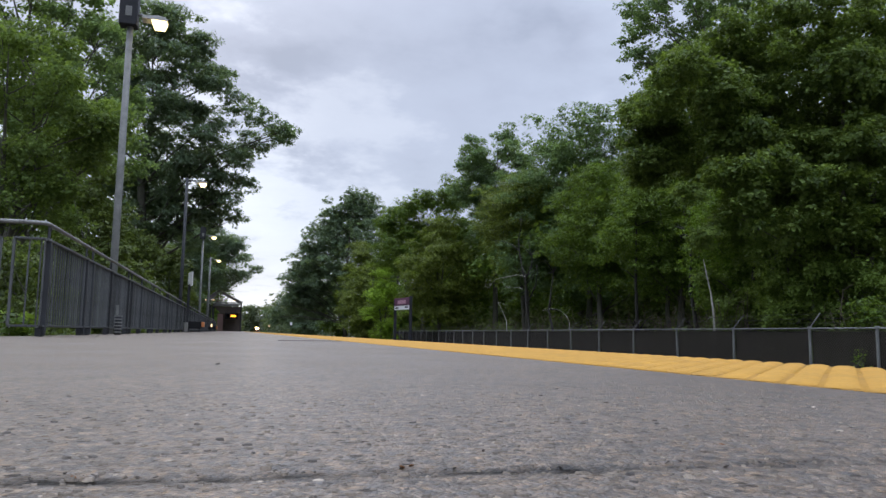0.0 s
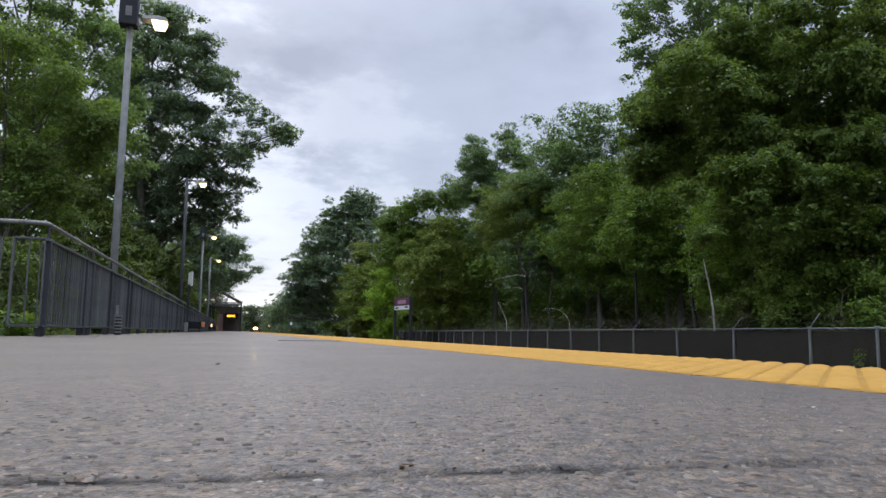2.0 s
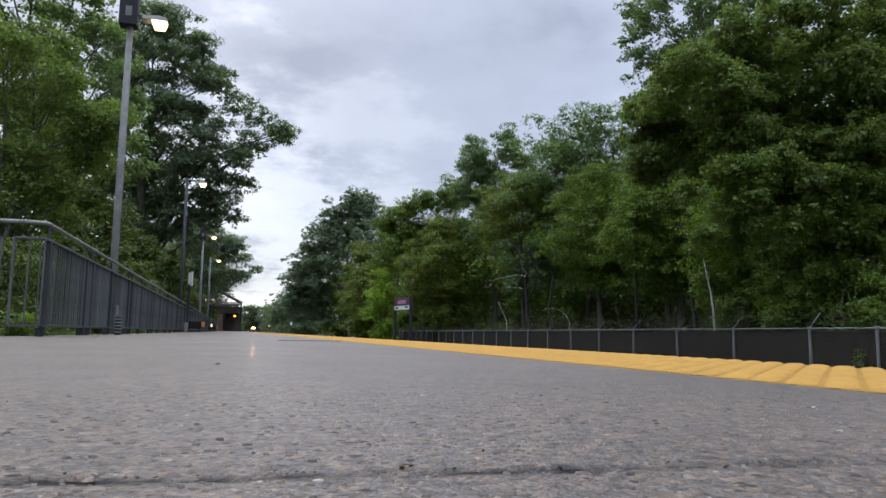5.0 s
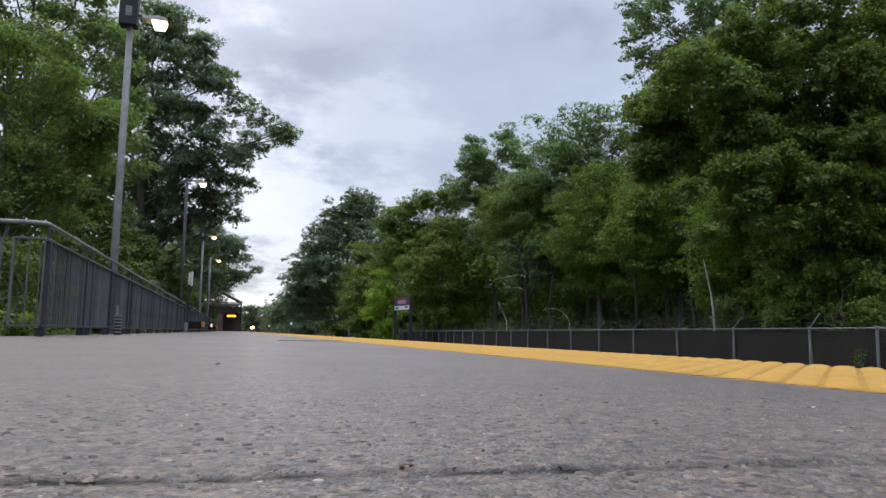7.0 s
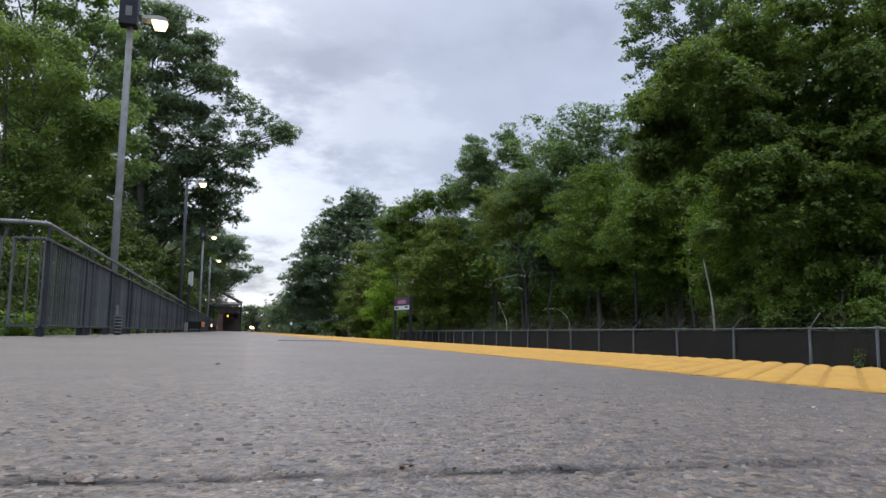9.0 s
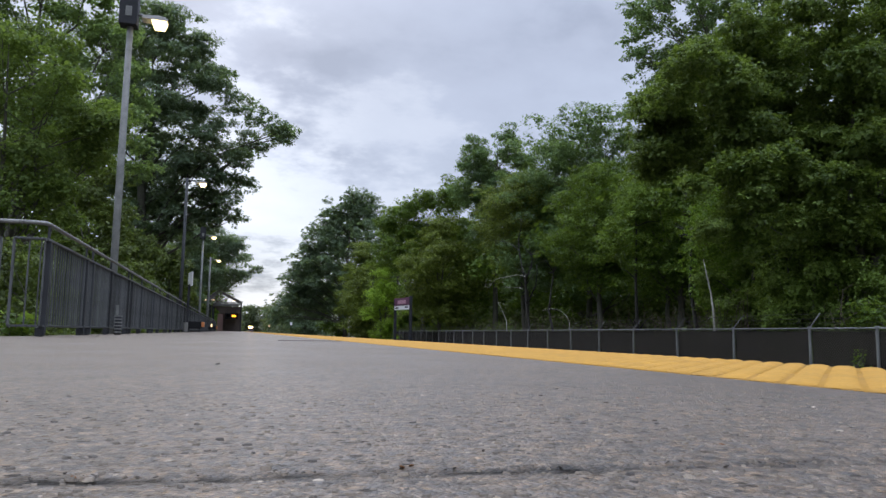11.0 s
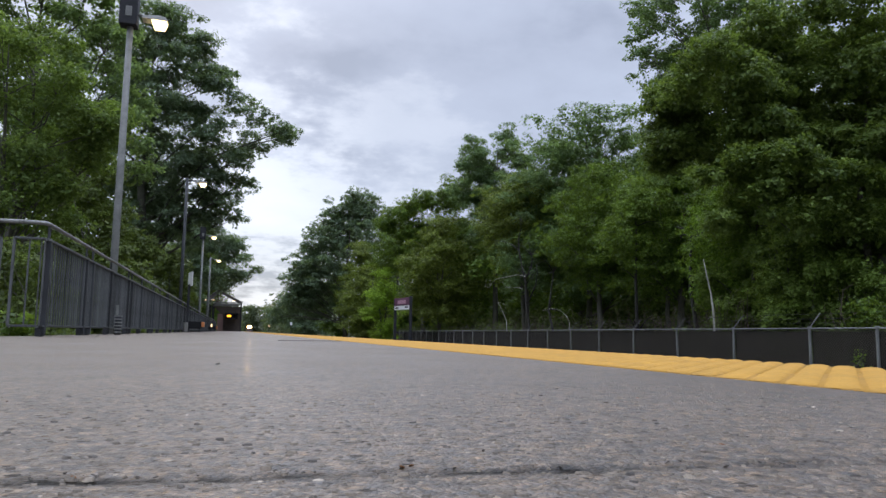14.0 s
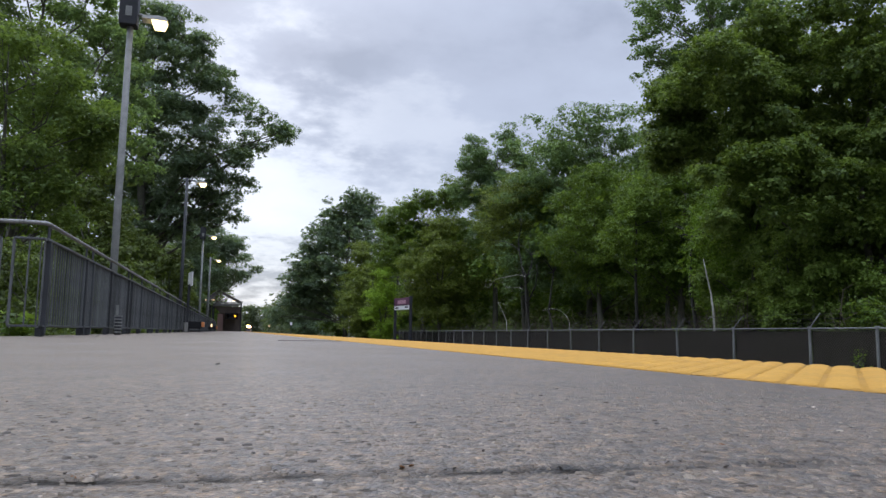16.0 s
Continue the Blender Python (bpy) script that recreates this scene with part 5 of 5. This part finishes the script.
dead_tree(14.1, 18.98, [(0.0, 0, -0.1), (-0.02, 0.02, 1.2), (0.0, 0.06, 2.45), (0.03, 0.2, 3.16), (-0.03, 0.32, 3.8), (0.0, 0.50, 4.3)], 0.048, "leaning bleached dead trunk behind the fence", 1, 2)
dead_tree(15.5, 37.19, [(0.0, -0.22, -0.1), (0.1, 0.08, 2.49), (-0.1, -0.02, 3.59), (0.05, 0.4, 4.59), (-0.05, 0.1, 5.08), (0.0, -0.39, 5.48), (0.1, -0.43, 6.06), (-0.1, -0.63, 6.25)], 0.075, "gnarled dark dead tree with bare forks behind the fence", 2, 16, "black_bark", [([(0.0, 0.3, 4.58), (0.1, 1.07, 5.63), (-0.1, 1.07, 6.63), (0.05, 1.53, 7.37), (-0.05, 0.9, 7.94), (0.0, 1.06, 8.48)], 0.05, "black_bark"), ([(-0.0, 0.04, 3.6), (0.1, -0.85, 4.5), (-0.1, -1.56, 5.21), (0.05, -1.07, 5.67)], 0.05, "black_bark"), ([(0.0, 1.29, 6.66), (0.1, 2.71, 7.19), (-0.1, 3.54, 7.47), (0.05, 5.46, 7.79)], 0.03, "black_bark"), ([(-0.0, 0.2, 5.09), (0.1, 1.32, 5.26), (-0.1, 1.84, 5.3), (0.05, 3.26, 5.29), (-0.05, 3.99, 5.31), (0.0, 5.22, 5.27), (0.1, 6.14, 5.12), (-0.1, 6.05, 4.81), (0.05, 7.34, 4.94)], 0.021, "pale_bark"), ([(0.0, 0.68, 4.41), (0.1, 1.82, 4.59), (-0.1, 2.35, 4.56), (0.05, 3.71, 4.72)], 0.014, "pale_bark")])
dead_tree(16, 41.5, [(0.0, 0.0, -0.1), (0.0, 0.3, 2.67), (0.1, 1.13, 3.19), (-0.1, 1.11, 3.55), (0.05, 1.91, 3.88)], 0.03, "thin pale dead branch above the fence", 3, 3)
dead_tree(15.6, 32.36, [(0.0, 0.0, -0.1), (0.0, -0.18, 2.49), (0.1, 0.43, 2.84), (-0.1, 0.76, 3.11), (0.05, 2.01, 3.22), (-0.05, 2.93, 3.13)], 0.015, "thin arching dead branch above the fence", 8, 3)
dead_tree(16, 26.66, [(0.0, 0, -0.1), (0.08, 0.1, 2.0), (-0.05, -0.05, 4.2), (0.12, 0.1, 6.5)], 0.10, "slim bare trunk behind the fence", 4, 9, "black_bark")
dead_tree(16.2, 22.96, [(0.0, 0, -0.1), (0.05, -0.1, 1.8), (-0.1, 0.1, 3.6), (0.1, 0.3, 5.6)], 0.11, "dark bare trunk behind the fence", 6, 12, "black_bark")
dead_tree(16.1, 35.1, [(0.0, 0, -0.1), (0.1, 0.2, 1.8), (-0.1, 0.4, 3.2), (0.1, 0.2, 5.2)], 0.10, "dark bare trunk behind the fence", 7, 14, "black_bark")


dead_tree(15.6, 104.8, [(0.0, 0, -0.1), (0.05, 0.0, 1.5), (0.0, 0.0, 2.6), (0.1, 0.1, 3.7)], 0.16, "pale bare trunk at the edge of the woods", 5, 4)


def brush():
    rng = random.Random(12)
    bm = bmesh.new()
    for _ in range(520):
        y = rng.choice((rng.uniform(18, 27), rng.uniform(28, 46), rng.uniform(10, 68)))
        x = fence_x(y) + rng.uniform(0.7, 3.0)
        p = Vector((x, y, GZ))
        h = rng.uniform(1.6, 3.6)
        a = rng.uniform(0, 6.28)
        bend = Vector((math.cos(a), math.sin(a), 0)) * rng.uniform(0.2, 1.1)
        tube(bm, [p, p + bend * 0.3 + Vector((0, 0, h * 0.5)), p + bend * 0.8 + Vector((0, 0, h * 0.85)), p + bend * 1.6 + Vector((0, 0, h * rng.uniform(0.7, 1.0)))], [0.014, 0.011, 0.008, 0.003], 3, False)
    tagged(part("brush", bm, M["twig"]), "tangle of bare brown stems behind the fence", "undergrowth", kind="stuff")


brush()


# ---- paving surface close to the lens ----
def near_paving():
    """The stony relief of the paving where it is seen from a hand's width."""
    rng = np.random.default_rng(3)
    dx = 0.0060
    xs = np.arange(-0.52, 0.835, dx)
    ys = [0.12]
    while ys[-1] < 1.9:
        ys.append(ys[-1] + max(0.0050, 0.0085 * ys[-1]))
    ys = np.array(ys)
    X, Y = np.meshgrid(xs, ys)
    H = np.zeros_like(X)
    for cell, amp, keep in ((0.0055, 0.0006, 0.75), (0.0120, 0.0009, 0.3)):
        gx, gy = int(1.6 / cell) + 4, int(2.2 / cell) + 4
        ox, oy = rng.random((gy, gx)), rng.random((gy, gx))
        top = np.where(rng.random((gy, gx)) < keep, rng.uniform(0.35, 1.0, (gy, gx)), 0.0)
        rad = rng.uniform(0.42, 0.72, (gy, gx))
        u, v = (X + 0.6) / cell, Y / cell
        iu, iv = u.astype(int), v.astype(int)
        best = np.zeros_like(X)
        for di in (-1, 0, 1):
            for dj in (-1, 0, 1):
                a, b = np.clip(iu + di, 0, gx - 1), np.clip(iv + dj, 0, gy - 1)
                d = np.hypot(u - a - ox[b, a], v - b - oy[b, a]) / rad[b, a]
                best = np.maximum(best, top[b, a] * np.clip(1.15 - d * d, 0, 0.75))
        H = np.maximum(H, best * amp)
    wob = np.convolve(rng.normal(0, 1, X.shape[1] + 8), np.ones(9) / 9, "valid")[None]
    G = np.abs(Y - (0.3746 - 0.0934 * X + 0.0015 * np.sin(X * 60) + 0.004 * wob)) + rng.normal(0, 0.0007, X.shape)
    rough = np.convolve(rng.normal(0, 1, X.shape[1] + 14), np.ones(15) / 4, "valid")[None]
    cut = 1 - np.clip(0.50 + 0.16 * rough - 0.7 * X, 0.05, 0.72) * np.exp(-(G / (0.0110 + 0.0020 * np.sin(X * 97 + 1))) ** 2)
    fade = np.clip((1.9 - Y) / 0.5, 0, 1) * np.clip((0.835 - X) / 0.05, 0, 1)
    Z = X * SLOPE + 0.0006 + (0.0030 * fade + H * (0.35 + 0.65 * fade)) * cut
    ny, nx = X.shape
    me = bpy.data.meshes.new("near_paving")
    me.vertices.add(nx * ny)
    me.vertices.foreach_set("co", np.stack([X, Y, Z], -1).reshape(-1))
    i = (np.arange(ny - 1)[:, None] * nx + np.arange(nx - 1)[None]).reshape(-1)
    q = np.stack([i, i + 1, i + nx + 1, i + nx], 1).reshape(-1)
    me.loops.add(len(q))
    me.loops.foreach_set("vertex_index", q)
    me.polygons.add(len(i))
    me.polygons.foreach_set("loop_start", np.arange(len(i)) * 4)
    me.polygons.foreach_set("loop_total", np.full(len(i), 4))
    me.update()
    me.shade_smooth()
    me.materials.append(M["asphalt"])
    return tagged(link_mesh("pavement", me, None), "rough grey paving with exposed stones and a worn joint", "pavement", kind="structure")


pavement = near_paving()


def aggregate():
    """The exposed stones of the paving near the lens: low worn pebbles set in the binder, sparse along the joint."""
    rng = np.random.default_rng(31)
    n = 23000
    y = 0.27 + 1.15 * rng.random(n) ** 1.25
    x = rng.uniform(-0.42, 1.0, n) * np.minimum(1.35 * y + 0.12, 1.0)
    joint = np.abs(y - (0.3775 - 0.0934 * x))
    keep = (x < 0.826) & (x > -0.36 * y - 0.06) & ((joint > 0.011) | (rng.random(n) < 0.08))
    x, y = x[keep], y[keep]
    n = len(x)
    r = rng.lognormal(math.log(0.0023), 0.33, n).clip(0.0011, 0.0046)
    h = r * rng.uniform(0.20, 0.55, n) * np.clip((1.45 - y) / 0.8, 0.04, 1)
    turn = rng.uniform(0, 6.28, n)
    seg = 5
    V = np.empty((n, 2 * seg, 3))
    wide = rng.uniform(0.65, 1.0, n)
    for k in range(seg):
        a = 2 * math.pi * k / seg + rng.uniform(-0.3, 0.3, n)
        for ring, f in ((0, 1.0), (1, 0.62)):
            q = f * r * rng.uniform(0.78, 1.15, n)
            u, v = q * np.cos(a), q * np.sin(a) * wide
            V[:, ring * seg + k, 0] = x + u * np.cos(turn) - v * np.sin(turn)
            V[:, ring * seg + k, 1] = y + u * np.sin(turn) + v * np.cos(turn)
            V[:, ring * seg + k, 2] = x * SLOPE + 0.0028 * np.clip((1.9 - y) / 0.5, 0, 1) * np.clip((0.835 - x) / 0.05, 0, 1) - 0.0006 + (h + 0.0006) * ring * rng.uniform(0.8, 1.15, n)
    faces = []
    for k in range(seg):
        j = (k + 1) % seg
        faces += [(k, j, seg + j), (k, seg + j, seg + k)]
    faces += [(seg, seg + k, seg + k + 1) for k in range(1, seg - 1)]
    idx = (np.arange(n)[:, None, None] * 2 * seg + np.array(faces)[None]).reshape(-1)
    me = bpy.data.meshes.new("aggregate")
    me.vertices.add(n * 2 * seg)
    me.vertices.foreach_set("co", V.reshape(-1))
    me.loops.add(len(idx))
    me.loops.foreach_set("vertex_index", idx)
    me.polygons.add(len(idx) // 3)
    me.polygons.foreach_set("loop_start", np.arange(len(idx) // 3) * 3)
    me.polygons.foreach_set("loop_total", np.full(len(idx) // 3, 3))
    me.update()
    me.materials.append(stone_material())
    tagged(link_mesh("aggregate", me, None), "exposed brown and grey stones worn out of the paving", "paving stones", kind="stuff")


aggregate()


def loose_stones():
    """The larger single stones that stand out of the nearest paving."""
    rng = random.Random(47)
    mat = stone_material(True)
    kinds = []
    for _ in range(7):
        bm = bmesh.new()
        bmesh.ops.create_icosphere(bm, subdivisions=1, radius=1.0)
        flat, wide = rng.uniform(0.4, 0.6), rng.uniform(0.65, 0.95)
        for v in bm.verts:
            k = rng.uniform(0.82, 1.15)
            v.co = Vector((v.co.x * k, v.co.y * k * wide, v.co.z * k * flat))
        me = bpy.data.meshes.new("stone")
        bm.to_mesh(me)
        bm.free()
        me.materials.append(mat)
        kinds.append(me)
    made = 0
    while made < 280:
        y = 0.27 + 0.75 * rng.random() ** 1.4
        x = rng.uniform(-0.36 * y - 0.05, min(0.80, 1.35 * y))
        if abs(y - (0.3775 - 0.0934 * x)) < 0.014:
            continue
        r = rng.uniform(0.0020, 0.0036)
        ob = link_mesh("stone", rng.choice(kinds), None, pavement)
        ob.matrix_world = Matrix.Translation((x, y, x * SLOPE + 0.0030 * min(1.0, (0.835 - x) / 0.05))) @ Matrix.Rotation(rng.uniform(0, 6.28), 4, "Z") @ Matrix.Diagonal((r, r, r, 1))
        made += 1


loose_stones()


def cross_joints():
    for y, x0, x1, w in ((5.93, 0.32, EDGE - TILE - 0.01, 0.035),):
        bm = bmesh.new()
        box(bm, (x1 - x0, w, 0.006), ((x0 + x1) / 2, y, 0.0), Matrix.Rotation(math.atan(-SLOPE), 3, "Y"))
        ob = part("joint_trim", bm, M["bitumen"])
        ob.location.z = (x0 + x1) / 2 * SLOPE
        tagged(ob, "dark bitumen joint across the platform paving", "paving joint", kind="structure")


cross_joints()


def grit(name, spots, mat, label, seed, flat=0.6):
    rng = random.Random(seed)
    bm = bmesh.new()
    for x, y, r in spots:
        m = Matrix.Translation((x, y, x * SLOPE + 0.0036 + r * 0.2)) @ Euler((rng.uniform(-0.4, 0.4), rng.uniform(-0.4, 0.4), rng.uniform(0, 6))).to_matrix().to_4x4() @ Matrix.Diagonal((r * rng.uniform(0.8, 1.5), r * rng.uniform(0.5, 1), r * flat * rng.uniform(0.6, 1.2), 1))
        bmesh.ops.create_icosphere(bm, subdivisions=1, radius=1.0, matrix=m)
    tagged(part(name, bm, M[mat]), label, "grit", kind="stuff")


_r = random.Random(21)
grit("grit", [(-0.036, 1.617, 0.0042)] + [(_r.uniform(-0.5, 0.8), 0.28 + 3.6 * _r.random() ** 1.5, _r.uniform(0.0007, 0.0017)) for _ in range(70)], "grit", "loose dark grit and crumbs on the paving", 22)
_j = [_r.uniform(-0.3, 0.55) for _ in range(75)]
grit("crumbs", [(x, 0.379 - 0.0934 * x + 0.004 * math.sin(x * 60) + _r.gauss(0.0, 0.003), _r.uniform(0.0004, 0.0013)) for x in _j], "crumb", "broken dark paving crumbs along the worn joint", 23, 0.4)
grit("leaf_crumbs", [(0.087, 0.380, 0.0026), (0.093, 0.384, 0.0018), (-0.072, 0.388, 0.002), (0.31, 0.414, 0.0018), (0.26, 0.607, 0.0016), (-0.21, 0.792, 0.002), (0.44, 0.734, 0.0018)], "leafcrumb", "brown leaf crumbs on the paving", 24, 0.3)


def twig():
    bm = bmesh.new()
    tube(bm, [(0.386, 0.899, 0.0042), (0.398, 0.880, 0.0046), (0.404, 0.869, 0.0054)], [0.0004, 0.0006, 0.0012], 5)
    tagged(part("twig", bm, M["grit"], smooth=True), "small dark twig lying on the platform paving", "twig")


twig()


# ---- what moves ----
def motions():
    walk(clouds, [(t, pose(0, 0, 0, 0, 0, -0.31 * t)) for t in (0.0, 8.0, 16.0)])
    rows = [(0.0, 675.1), (2.0, 630.1), (4.0, 596.4), (6.0, 562.6), (8.0, 534.5), (10.0, 506.4), (12.0, 478.3), (14.0, 452.4), (16.0, 427.7)]
    walk(train_thing, [(t, pose(track_x(y), y, 0.0, 0, 0, -math.degrees(math.atan(2 * CURVE * max(0, y - BEND))))) for t, y in rows])
    for crown, amp, seed in SWAY:
        if not amp:
            continue
        rng = random.Random(seed)
        pa, pb = rng.uniform(0, 6.28), rng.uniform(0, 6.28)
        fa, fb = rng.uniform(0.9, 1.5), rng.uniform(0.7, 1.3)
        walk(crown, [(t * 0.5, pose(0, 0, 0, amp * 0.5 * math.sin(fa * t * 0.5 + pa), amp * math.sin(fb * t * 0.5 + pb), 0)) for t in range(33)])
    # the gusts that bend the two maples and the tree behind the railing
    lean_front = [(0, 0), (2, 0.3), (4, 0.6), (6.5, 1.1), (7.5, 1.3), (8, 1.1), (9, 1.8), (11.5, 2.3), (12.5, 2.9), (13.5, 3.5), (14, 4.7), (14.5, 5.2), (15, 5), (15.5, 4.8), (16, 5.2)]
    lean_back = [(0, 0), (4, 0.1), (8, 0.2), (11.5, 0.5), (13, 0.7), (14, 1.0), (15, 1.9), (16, 1.9)]
    lean_left = [(0, 0), (4, 0.1), (6.5, 0.2), (8, 0.6), (9, 0.8), (11.5, 1.8), (12.5, 1.8), (13, 1.6), (14, 1.6), (15, 1.9), (16, 2.0)]
    for t, lean in ((front_maple, lean_front), (back_maple, lean_back), (left_tree, lean_left)):
        for piece in t.children:
            walk(piece, [(s, Matrix.Rotation(radians(a + 0.12 * math.sin(s * 4.1)), 4, AWAY)) for s, a in lean])
    walk(text_drum, [(k * 0.8, pose(0, 0, 0, 0, 0, -360 / 5.6 * (k * 0.8 - 1.35))) for k in range(21)])


motions()
